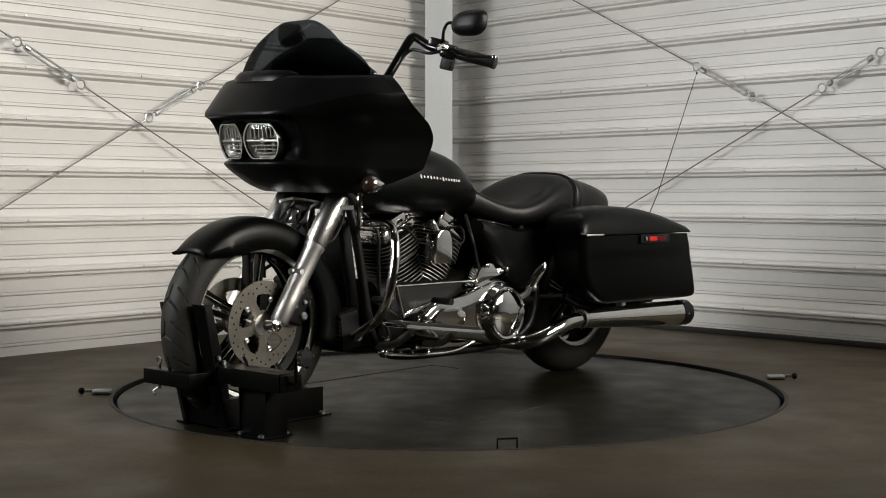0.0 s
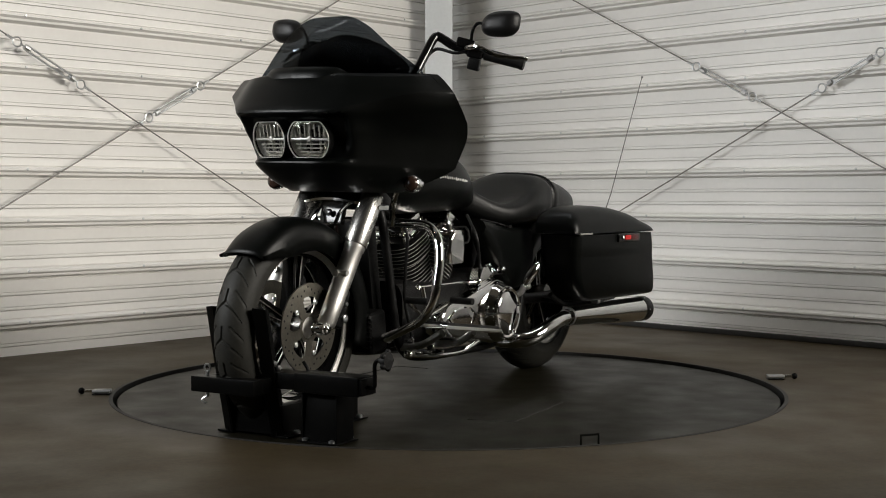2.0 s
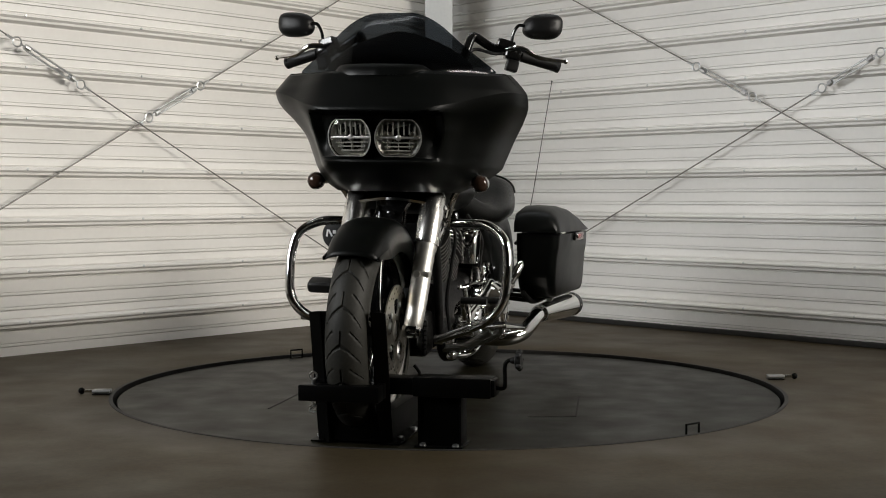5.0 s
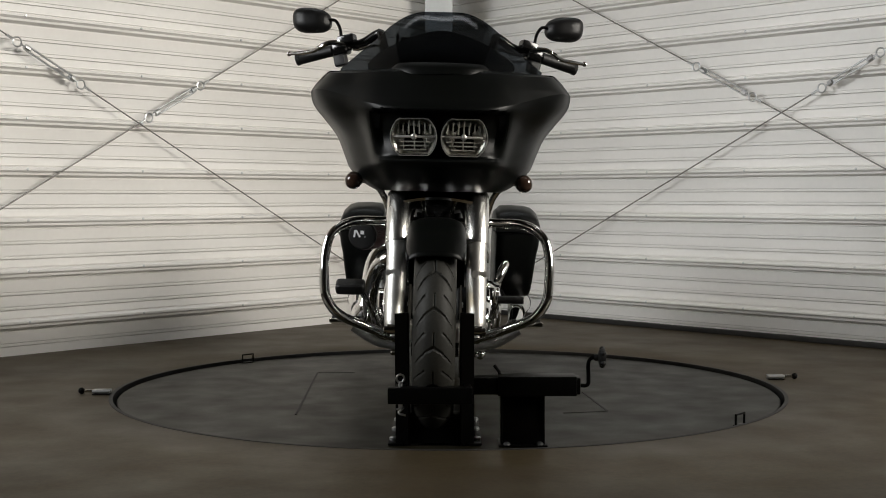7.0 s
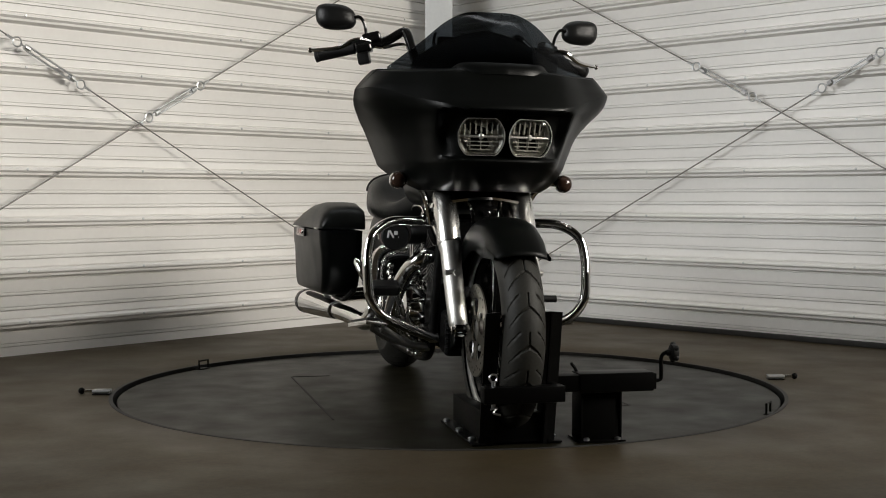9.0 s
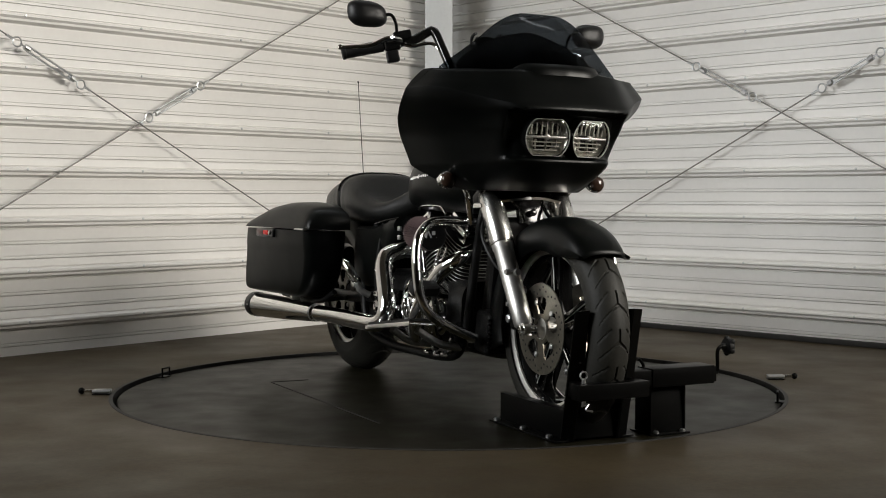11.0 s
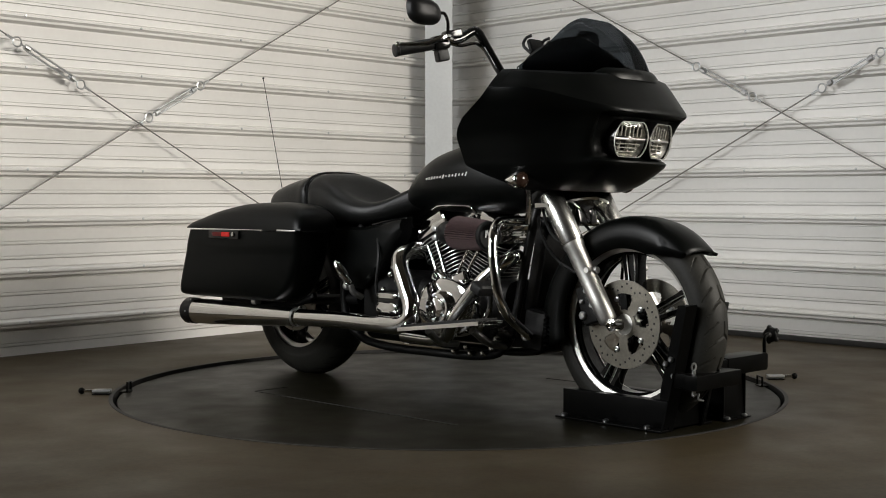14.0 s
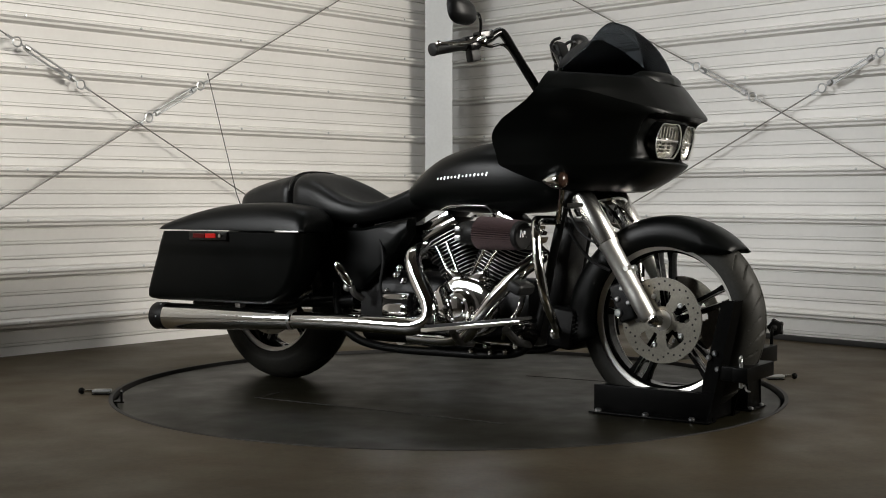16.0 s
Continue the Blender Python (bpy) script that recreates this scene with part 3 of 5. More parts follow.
# the hood arches from edge to edge up to the foot of the screen
ends = vs[-1]
arch = []
for k in range(1, 61):
    p = ends[k].co
    zr = max(p.z, spl((-0.90, -0.84, -0.70, -0.58), (1.090, 1.098, 1.108, 1.114), p.y))
    arch.append([ends[k]] + [bm.verts.new((p.x * f, p.y, p.z + (zr - p.z) * (1 - f * f))) for f in (0.75, 0.5, 0.25, 0.0, -0.25, -0.5, -0.75)] + [ends[125 - k]])
for q0, q1 in zip(arch, arch[1:]):
    for j in range(8):
        bm.faces.new((q0[j], q1[j], q1[j + 1], q0[j + 1]))
for j in range(8):
    bm.faces.new((ends[0], arch[0][j], arch[0][j + 1]))
bm.faces.new(ends[60:66] + arch[-1][7:0:-1])
fairing = part("fairing", bm, PAINT, bike, "satin black shark-nose fairing", sharp=20)

# chin and brow bright creases are the paint's own; headlamps in the recess
def lamp_outline(hw, hh, n=40, p=3.2):
    # a circle cut flat above and below
    return [(hw * math.cos(a), max(-hh, min(hh, hw * 1.02 * math.sin(a)))) for a in (2 * math.pi * k / n for k in range(n))]


for s in (1, -1):
    m = Matrix.Translation((s * 0.0735, -0.905, 0.884)) @ pose(0, 0, 0, 101, 0, s * 9)
    def lp(scale, depth, hw=0.0705, hh=0.056):
        return [m @ Vector((x * scale, y * scale, depth)) for x, y in lamp_outline(hw, hh)]
    bm = B()
    grid(bm, [lp(1.05, -0.055), lp(1.025, 0.012), lp(1.0, 0.015), lp(0.96, 0.012), lp(0.93, -0.004)], True)
    head = part("headlight", bm, GLOSS, bike, "twin LED headlight with chrome reflector")
    bm = B()
    grid(bm, [lp(1.012, 0.0125), lp(1.004, 0.0165), lp(0.975, 0.0165), lp(0.965, 0.0125)], True)
    part("lamp_rim", bm, ALU, head, "thin bright lamp rim")
    bm = B()
    vs = grid(bm, [lp(0.95, 0.006), lp(0.8, -0.010), lp(0.5, -0.022), lp(0.2, -0.028)], True)
    bm.faces.new(vs[-1])
    part("reflector", bm, REFL, head)
    bm = B()
    box(bm, (0.130, 0.007, 0.012), m @ pose(0, 0, 0.004), 0.003)
    lathe(bm, [(0.009, 0.0), (0.009, 0.008), (0.005, 0.011), (0.0, 0.011)], m @ Vector((0, 0, 0)), m.to_3x3() @ Vector((0, 0, 1)), 16)
    part("reflector_bar", bm, ALU, head, "bright chrome centre bar")
    for k in range(-3, 4):
        for top in (1, -1):
            if top < 0 and k % 2:
                continue
            bm = B()
            h = (0.040 if top > 0 else 0.032) * (1 - 0.06 * k * k / 2)
            box(bm, (0.0042 if top > 0 else 0.0026, h, 0.012), m @ pose(k * 0.0165, top * (0.007 + h / 2), -0.003), 0.0006, 1)
            part("reflector_fin", bm, FINM, head)
    for k in range(3):
        bm = B()
        box(bm, (0.10 - 0.014 * k, 0.0032, 0.012), m @ pose(0, -0.016 - 0.012 * k, -0.003), 0.0006, 1)
        part("reflector_shelf", bm, FINM, head)
    for k in (-1, 1):
        bm = B()
        lathe(bm, [(0.0, 0), (0.013, 0.002), (0.0135, 0.006), (0.010, 0.010), (0.0, 0.012)], m @ Vector((k * 0.030, 0.027, -0.012)), m.to_3x3() @ Vector((0, 0, 1)), 16)
        part("lamp_projector", bm, GLOSS, head)
    bm = B()
    grid(bm, [lp(0.985, 0.0135), lp(0.8, 0.019), lp(0.4, 0.0225), lp(0.1, 0.023)], True, True)
    ob = part("lens", bm, CLEAR, head, "clear headlight lens")
    ob.visible_shadow = False

# windscreen and its vent
rows = []
bot = curve3([(0, -0.884, 1.088), (0.10, -0.862, 1.082), (0.18, -0.800, 1.072), (0.245, -0.735, 1.078), (0.318, -0.655, 1.094)], 25)
top = curve3([(0, -0.708, 1.281), (0.08, -0.707, 1.277), (0.145, -0.702, 1.246), (0.215, -0.690, 1.186), (0.318, -0.655, 1.104)], 25)
for k in range(13):
    f = k / 12
    half = []
    for a, b in zip(bot, top):
        p = a.lerp(b, f)
        bulge = 0.022 * math.sin(math.pi * f) * (1 - (a.x / 0.306) ** 2)
        half.append(p + Vector((0, -bulge, bulge * 0.7)))
    rows.append([Vector((-p.x, p.y, p.z)) for p in half[:0:-1]] + half)
bm = B()
grid(bm, rows)
screen = part("windscreen", bm, SMOKE, bike, "dark smoked curved windscreen", solid=0.004)
# raised cowl over the vent at the foot of the screen
bm = B()
rows = []
for k in range(29):
    x = -0.165 + 0.33 * k / 28
    e = step01(0.165, 0.125, abs(x))
    y = spl((0, 0.10, 0.19), (-0.884, -0.866, -0.795), abs(x))
    zf = 1.083 - 0.06 * x * x
    rows.append([Vector((x, y + 0.012, zf - 0.014)), Vector((x, y - 0.016 * e - 0.002, zf - 0.012)), Vector((x, y - 0.014 * e - 0.002, zf + 0.001 + 0.004 * e)), Vector((x, y - 0.006 * e, zf + 0.002 + 0.014 * e)), Vector((x, y + 0.004, zf + 0.004 + 0.020 * e)), Vector((x, y + 0.010, zf + 0.002 + 0.020 * e)), Vector((x, y + 0.016, zf))])
grid(bm, rows, True, True)
part("screen_vent", bm, PAINT, screen, "black vent cowl at the foot of the screen", sharp=50)
# instruments behind the screen
bm = B()
grid(bm, [oval(hw_, t_, 1.00, 48, y_, power=1.45) for y_, hw_, t_ in ((-0.820, 0.12, 1.098), (-0.765, 0.175, 1.150), (-0.70, 0.215, 1.200), (-0.64, 0.235, 1.232), (-0.60, 0.235, 1.234), (-0.585, 0.215, 1.218))], True, True)
dash = part("dashboard", bm, WRINKLE, bike, "black instrument hood behind the screen")
for x in (-0.12, -0.04, 0.04, 0.12):
    bm = B()
    lathe(bm, [(0.034, -0.01), (0.036, 0.010), (0.032, 0.012), (0.030, 0.006)], (x, -0.580, 1.13), (0, 1, 0.2), 24)
    part("gauge", bm, GLOSS, dash)
# phone holder clamped by the bars
bm = B()
box(bm, (0.070, 0.014, 0.085), pose(-0.10, -0.545, 1.180, -22), 0.012, 3)
hold = part("phone_holder", bm, WRINKLE, bike, "black phone holder behind the screen")
for dx in (-0.044, 0.044):
    bm = B()
    tube(bm, [(-0.10 + dx, -0.555, 1.17), (-0.10 + dx, -0.52, 1.20), (-0.10 + dx, -0.532, 1.222), (-0.10 + dx, -0.555, 1.228)], 0.005, 10, 8)
    part("holder_claw", bm, GRIP, hold)
bm = B()
tube(bm, [(-0.10, -0.545, 1.17), (-0.085, -0.555, 1.10)], 0.012)
part("holder_stem", bm, WRINKLE, hold)

# handlebar and controls
bm = B()
for s in (1, -1):
    tube(bm, [(s * 0.06, -0.47, 1.02), (s * 0.13, -0.478, 1.04), (s * 0.158, -0.455, 1.09), (s * 0.180, -0.395, 1.19), (s * 0.190, -0.370, 1.234), (s * 0.196, -0.358, 1.247), (s * 0.208, -0.352, 1.243), (s * 0.255, -0.338, 1.214), (s * 0.31, -0.325, 1.200), (s * 0.40, -0.296, 1.178), (s * 0.468, -0.272, 1.160)], 0.0155, 60, 14)
tube(bm, [(-0.07, -0.47, 1.02), (0.07, -0.47, 1.02)], 0.0155, sides=14)
hb = part("handlebar", bm, GLOSS, bike, "tall gloss black handlebar")
for s in (1, -1):
    g0, g1 = Vector((s * 0.355, -0.311, 1.188)), Vector((s * 0.482, -0.266, 1.156))
    bm = B()
    lathe(bm, [(0.017, 0), (0.0195, 0.002), (0.0195, 0.125), (0.021, 0.127), (0.021, 0.137), (0.016, 0.139)], g0, g1 - g0, 20)
    part("grip", bm, GRIP, hb, "black rubber grip")
    bm = B()
    ax = (g1 - g0).normalized()
    fw = Vector((0, -1, -0.1))
    c = g0 - ax * 0.03
    box(bm, (0.055, 0.05, 0.048), Matrix.Translation(c) @ ax.to_track_quat("X", "Z").to_matrix().to_4x4(), 0.012, 3)
    sw = part("switch_housing", bm, GLOSS, hb, "gloss black switch housing")
    bm = B()
    box(bm, (0.06, 0.042, 0.03), Matrix.Translation(c + Vector((s * -0.02, -0.035, 0.026))) @ ax.to_track_quat("X", "Z").to_matrix().to_4x4(), 0.008, 3)
    part("reservoir", bm, GLOSS, sw)
    bm = B()
    box(bm, (0.042, 0.034, 0.04), Matrix.Translation(c + ax * 0.0 + Vector((0, -0.01, -0.042))) @ ax.to_track_quat("X", "Z").to_matrix().to_4x4(), 0.008, 3)
    part("switch_block", bm, WRINKLE, sw)
    bm = B()
    pts = [c + Vector((-s * 0.015, -0.04, 0.012)), c + Vector((s * 0.04, -0.062, 0.010)), c + ax * 0.10 + Vector((0, -0.070, 0.008)), c + ax * 0.165 + Vector((0, -0.058, 0.016)), c + ax * 0.195 + Vector((0, -0.05, 0.022))]
    tube(bm, pts, 0.010, 16, 10, 0.0055)
    ball(bm, pts[-1], (0.009, 0.009, 0.009), seg=10)
    part("lever", bm, CHROME, hb, "chrome hand lever")
    # mirror
    mc = Vector((s * 0.428, -0.342, 1.283))
    bm = B()
    base = c + Vector((0, -0.035, 0.035))
    tube(bm, [base, base + Vector((s * 0.006, -0.004, 0.03)), base + Vector((s * 0.025, -0.004, 0.055)), mc + Vector((-s * 0.03, -0.018, -0.01))], 0.0055, 14, 8)
    mr = part("mirror_stem", bm, GLOSS, hb)
    bm = B()
    out = [(0.067 * math.copysign(abs(math.cos(a)) ** 0.7, math.cos(a)) + 0.008 * math.sin(a), 0.043 * math.copysign(abs(math.sin(a)) ** 0.75, math.sin(a)) * (1 + 0.10 * math.cos(a))) for a in (2 * math.pi * k / 36 for k in range(36))]
    mm = Matrix.Translation(mc) @ pose(0, 0, 0, 84, 0, s * 6)
    if s < 0:
        out = [(-x, y) for x, y in out]
    grid(bm, [[mm @ Vector((x * q, y * q, dz)) for x, y in out] for q, dz in ((0.30, 0.032), (0.62, 0.028), (0.86, 0.018), (0.97, 0.006), (1.0, -0.004), (0.97, -0.008))], True, True)
    mir = part("mirror", bm, WRINKLE, hb, "oval satin black rear-view mirror")
    bm = B()
    grid(bm, [[mm @ Vector((x * q, y * q, -0.0085 - dd)) for x, y in out] for q, dd in ((0.92, 0), (0.9, 0.001))], True, True)
    part("mirror_glass", bm, MIRROR, mir)
    bm = B()
    tube(bm, [c - ax * 0.02, c - ax * 0.06 + Vector((0, -0.02, -0.02)), Vector((s * 0.20, -0.375, 1.20)), Vector((s * 0.165, -0.45, 1.10))], 0.0055, 18, 8)
    part("control_cable", bm, CHROME if s < 0 else GRIP, hb)

pv = Vector((0, -0.40, 1.15))
hb.matrix_basis = Matrix.Translation(pv + Vector((-0.014, 0, 0.004))) @ pose(0, 0, 0, 0, 0.6, 2.0) @ Matrix.Translation(-pv)

# turn signals
for s in (1, -1):
    c = Vector((s * 0.272, -0.624, 0.752))
    bm = B()
    lathe(bm, [(0.008, -0.05), (0.022, -0.028), (0.0285, 0.0), (0.0285, 0.012), (0.026, 0.016)], c, (0, -1, 0), 24)
    sg = part("turn_signal", bm, CHROME, bike, "chrome bullet turn signal")
    bm = B()
    lathe(bm, [(0.0262, 0.012), (0.0255, 0.02), (0.020, 0.028), (0.010, 0.033), (0.0, 0.034)], c, (0, -1, 0), 24)
    part("signal_lens", bm, AMBER, sg, "smoked amber lens")
    bm = B()
    tube(bm, [c + Vector((-s * 0.02, 0.02, 0)), c + Vector((-s * 0.075, 0.03, 0.002))], 0.009)
    tube(bm, [(s * 0.20, -0.60, 0.74), (s * 0.175, -0.585, 0.70), (s * 0.150, -0.56, 0.615)], 0.010, 10, 10)
    part("signal_bracket", bm, CHROME, sg)

# fuel tank
bm = B()
TY = (-0.56, -0.50, -0.40, -0.25, -0.13, -0.04, 0.06, 0.13, 0.185)
TH = (0.10, 0.135, 0.160, 0.170, 0.162, 0.142, 0.102, 0.062, 0.030)
TT = (0.83, 0.86, 0.885, 0.895, 0.875, 0.846, 0.785, 0.722, 0.680)
TB = (0.70, 0.665, 0.648, 0.645, 0.648, 0.652, 0.655, 0.660, 0.665)
grid(bm, [oval(spl(TY, TH, y), spl(TY, TT, y), spl(TY, TB, y), 48, y, power=2.5) for y in (-0.56 + 0.745 * k / 40 for k in range(41))], True, True)
tank = part("fuel_tank", bm, PAINT, bike, "satin black fuel tank", sharp=60)
# tank badge: chrome script drawn as plain strokes
for s in (1, -1):
    for k, (y, h) in enumerate([(-0.290 + 0.0163 * j, (0.022, 0.013, 0.012, 0.018, 0.013, 0.014, 0.008, 0.022, 0.012, 0.012, 0.014, 0.018, 0.013, 0.012)[j]) for j in range(14)]):
        bm = B()
        z = 0.772 - 0.07 * (y + 0.19)
        hwy, t_, b_ = spl(TY, TH, y), spl(TY, TT, y), spl(TY, TB, y)
        f = min(1, abs(2 * (z - (t_ + b_) / 2) / (t_ - b_)))
        xs = hwy * (1 - f**2.5) ** (1 / 2.5)
        box(bm, (0.003, 0.0072, h * 0.72), Matrix.Translation((s * (xs + 0.001), y, z)) @ pose(0, 0, 0, 12, s * -14, 0), 0.0015, 1)
        part("badge", bm, ALU, tank, "chrome tank badge stroke" if k == 0 else "")

# seat
def seat_piece(name, ys, hs, ts, bs, dish, lab):
    bm = B()
    rows = []
    for k in range(31):
        y = ys[0] + (ys[-1] - ys[0]) * k / 30
        row = oval(spl(ys, hs, y), spl(ys, ts, y), spl(ys, bs, y), 48, y, power=2.9)
        dd = spl(ys, dish, y)
        zc = (spl(ys, ts, y) + spl(ys, bs, y)) / 2
        for p in row:
            if p.z > zc:
                p.z -= dd * (1 - min(1, abs(p.x) / max(1e-4, spl(ys, hs, y)) / 0.8) ** 2)
        rows.append(row)
    grid(bm, rows, True, True)
    return part(name, bm, LEATHER, bike, lab, sharp=60)


seat_piece("rider_seat", (0.03, 0.08, 0.13, 0.19, 0.25, 0.31, 0.37, 0.44, 0.51, 0.565, 0.590), (0.065, 0.080, 0.105, 0.140, 0.168, 0.184, 0.190, 0.190, 0.185, 0.178, 0.14), (0.770, 0.752, 0.728, 0.702, 0.692, 0.704, 0.728, 0.764, 0.790, 0.796, 0.782),
           (0.66, 0.645, 0.622, 0.600, 0.593, 0.591, 0.590, 0.590, 0.592, 0.60, 0.62), (0, 0.003, 0.008, 0.016, 0.024, 0.032, 0.032, 0.022, 0.008, 0, 0), "black vinyl bucket rider seat")
seat_piece("passenger_seat", (0.575, 0.60, 0.66, 0.74, 0.80, 0.860, 0.890, 0.906), (0.13, 0.168, 0.165, 0.155, 0.145, 0.130, 0.105, 0.06), (0.775, 0.792, 0.785, 0.771, 0.757, 0.738, 0.718, 0.69), (0.60,) * 8, (0,) * 8, "black vinyl passenger seat")
bm = B()
tube(bm, oval(0.181, 0.7985, 0.60, 48, 0.583, power=2.9)[1:24], 0.0045, sides=8)
part("seat_piping", bm, LEATHER, bike, "raised seam across the seat")
for s in (1, -1):
    bm = B()
    tube(bm, [(s * 0.155, 0.500, 0.742), (s * 0.158, 0.45, 0.715), (s * 0.158, 0.39, 0.685), (s * 0.150, 0.31, 0.668), (s * 0.132, 0.23, 0.660), (s * 0.108, 0.16, 0.668)], 0.0065, 40, 8)
    part("seat_seam", bm, LEATHER, bike, "rolled seam round the seat bucket")

# saddlebags
def rrect(x0, x1, y0, y1, r, z, n=6, shear=0.0):
    out = []
    for cx, cy, a0 in ((x1 - r, y1 - r, 0), (x0 + r, y1 - r, 90), (x0 + r, y0 + r, 180), (x1 - r, y0 + r, 270)):
        for k in range(n + 1):
            a = radians(a0 + 90 * k / n)
            x, y = cx + r * math.cos(a), cy + r * math.sin(a)
            out.append(Vector((x + (shear * (y - 0.4) * (x - x0) / (x1 - x0)), y, z)))
    return out


for s in (1, -1):
    bm = B()
    bz = (0.300, 0.306, 0.320, 0.36, 0.42, 0.50, 0.566)
    y0 = (0.56, 0.52, 0.485, 0.43, 0.39, 0.362, 0.35)
    y1 = (1.09, 1.115, 1.120, 1.105, 1.078, 1.040, 1.008)
    xo = (0.330, 0.352, 0.362, 0.370, 0.378, 0.388, 0.395)
    rows = []
    for z in [0.300, 0.303, 0.306, 0.312, 0.32, 0.335, 0.36, 0.39, 0.42, 0.45, 0.47, 0.48, 0.49, 0.50, 0.51, 0.52, 0.54, 0.566]:
        out = spl(bz, xo, z) + (0.004 * step01(0.470, 0.520, z))
        rows.append(rrect(0.225, out, spl(bz, y0, z), spl(bz, y1, z), 0.035, z, shear=0.06))
    rows = [[Vector((s * p.x, p.y, p.z)) for p in r] for r in rows]
    grid(bm, rows, True, True)
    bag = part("saddlebag", bm, PAINT, bike, "satin black hard saddlebag", sharp=50)
    bm = B()
    rows = []
    ly = (0.335, 0.36, 0.42, 0.50, 0.62, 0.75, 0.86, 0.95, 1.00, 1.022)
    lt = (0.615, 0.650, 0.668, 0.676, 0.676, 0.666, 0.645, 0.618, 0.601, 0.588)
    for k in range(37):
        y = 0.335 + 0.677 * k / 36
        t = spl(ly, lt, y)
        xo_ = 0.402 + 0.06 * (y - 0.4) * 1.0
        end = min(1, (y - 0.33) / 0.03, (1.018 - y) / 0.03)
        xo_ -= 0.012 * (1 - end) ** 2
        xi = 0.222
        h = t - 0.572
        sec = [(xi, 0.572), (xi, 0.572 + h * 0.8), (xi + 0.02, 0.572 + h * 0.97), (xi + 0.06, t), (xo_ - 0.075, t - 0.002), (xo_ - 0.045, t - 0.10 * h), (xo_ - 0.020, t - 0.32 * h), (xo_ - 0.007, t - 0.62 * h), (xo_, 0.572 + 0.08 * h), (xo_, 0.572)]
        rows.append([Vector((s * x, y, z)) for x, z in sec])
    grid(bm, rows, True, True)
    lid = part("lid", bm, PAINT, bag, "satin black saddlebag lid", sharp=50)
    bm = B()
    m = Matrix.Translation((s * 0.406, 0.40, 0.5715))
    box(bm, (0.006, 0.11, 0.007), m, 0.002)
    part("lid_trim", bm, ALU, bag, "bright metal trim on the lid seam")
    # side reflector and latch
    fx = lambda y: 0.402 + 0.06 * (y - 0.4)
    bm = B()
    box(bm, (0.012, 0.185, 0.034), Matrix.Translation((s * (fx(0.765) - 0.0005), 0.765, 0.550)) @ pose(0, 0, 0, 0, 0, s * -3.4), 0.005, 3)
    lt_ = part("latch_plate", bm, GLOSS, bag, "black latch plate")
    for (yy, ln, mt, nm, lb) in ((0.805, 0.058, DARKRED, "reflector", "dark red reflector"), (0.750, 0.05, RED, "reflector", "bright red reflector")):
        bm = B()
        box(bm, (0.008, ln, 0.018), Matrix.Translation((s * (fx(yy) + 0.004), yy, 0.551)) @ pose(0, 0, 0, 0, 0, s * -3.4), 0.003, 3)
        part(nm, bm, mt, lt_, lb)
    bm = B()
    lathe(bm, [(0.0085, 0), (0.0085, 0.006), (0.006, 0.008), (0.003, 0.008)], (s * (fx(0.70) + 0.004), 0.703, 0.551), (s, 0, 0), 16)
    part("lock", bm, CHROME, lt_, "round chrome lock")
    # bag rail
    bm = B()
    tube(bm, [(s * 0.25, 0.42, 0.33), (s * 0.27, 0.50, 0.292), (s * 0.28, 0.75, 0.285), (s * 0.27, 0.98, 0.288)], 0.011, 20, 10)
    for y in (0.55, 0.72, 0.95):
        tube(bm, [(s * 0.27, y, 0.288), (s * 0.12, y, 0.30)], 0.009)
    part("bag_bracket", bm, WRINKLE, bike)
    bm = B()
    tube(bm, [(s * 0.315, 0.69, 0.293), (s * 0.315, 0.715, 0.293)], 0.016)
    part("bracket_clamp", bm, ALU, bike)

    # muffler and tail pipe
    bm = B()
    x = 0.315
    lathe(bm, [(0.0335, 0.0), (0.035, 0.02), (0.038, 0.10), (0.0445, 0.30), (0.0495, 0.50), (0.0505, 0.60)], (s * x, 0.44, 0.248), (s * 0.045, 0.64, -0.012), 40)
    mf = part("muffler", bm, CHROME, bike, "chrome tapered slip-on muffler")
    e = Vector((s * x, 0.44, 0.248)) + Vector((s * 0.045, 0.64, -0.012)).normalized() * 0.595
    bm = B()
    lathe(bm, [(0.0515, 0.0), (0.0525, 0.008), (0.0525, 0.055), (0.049, 0.062), (0.043, 0.062), (0.042, 0.0)], e, (s * 0.045, 0.64, -0.012), 40, False)
    tip = part("muffler_tip", bm, WRINKLE, mf, "black muffler end cap")
    for k in range(6):
        t = 2 * math.pi * k / 6
        bm = B()
        c = e + Vector((0.0525 * math.cos(t), 0.018, 0.0525 * math.sin(t)))
        ball(bm, c, (0.004, 0.004, 0.004), seg=8)
        part("rivet", bm, ZINC, tip)
    bm = B()
    ring(bm, [(0.030, -0.006), (0.0352, -0.006), (0.0352, 0.008), (0.030, 0.008)], (s * x, 0.445, 0.248), (0, 1, 0), 32)
    part("pipe_clamp", bm, ZINC, mf)

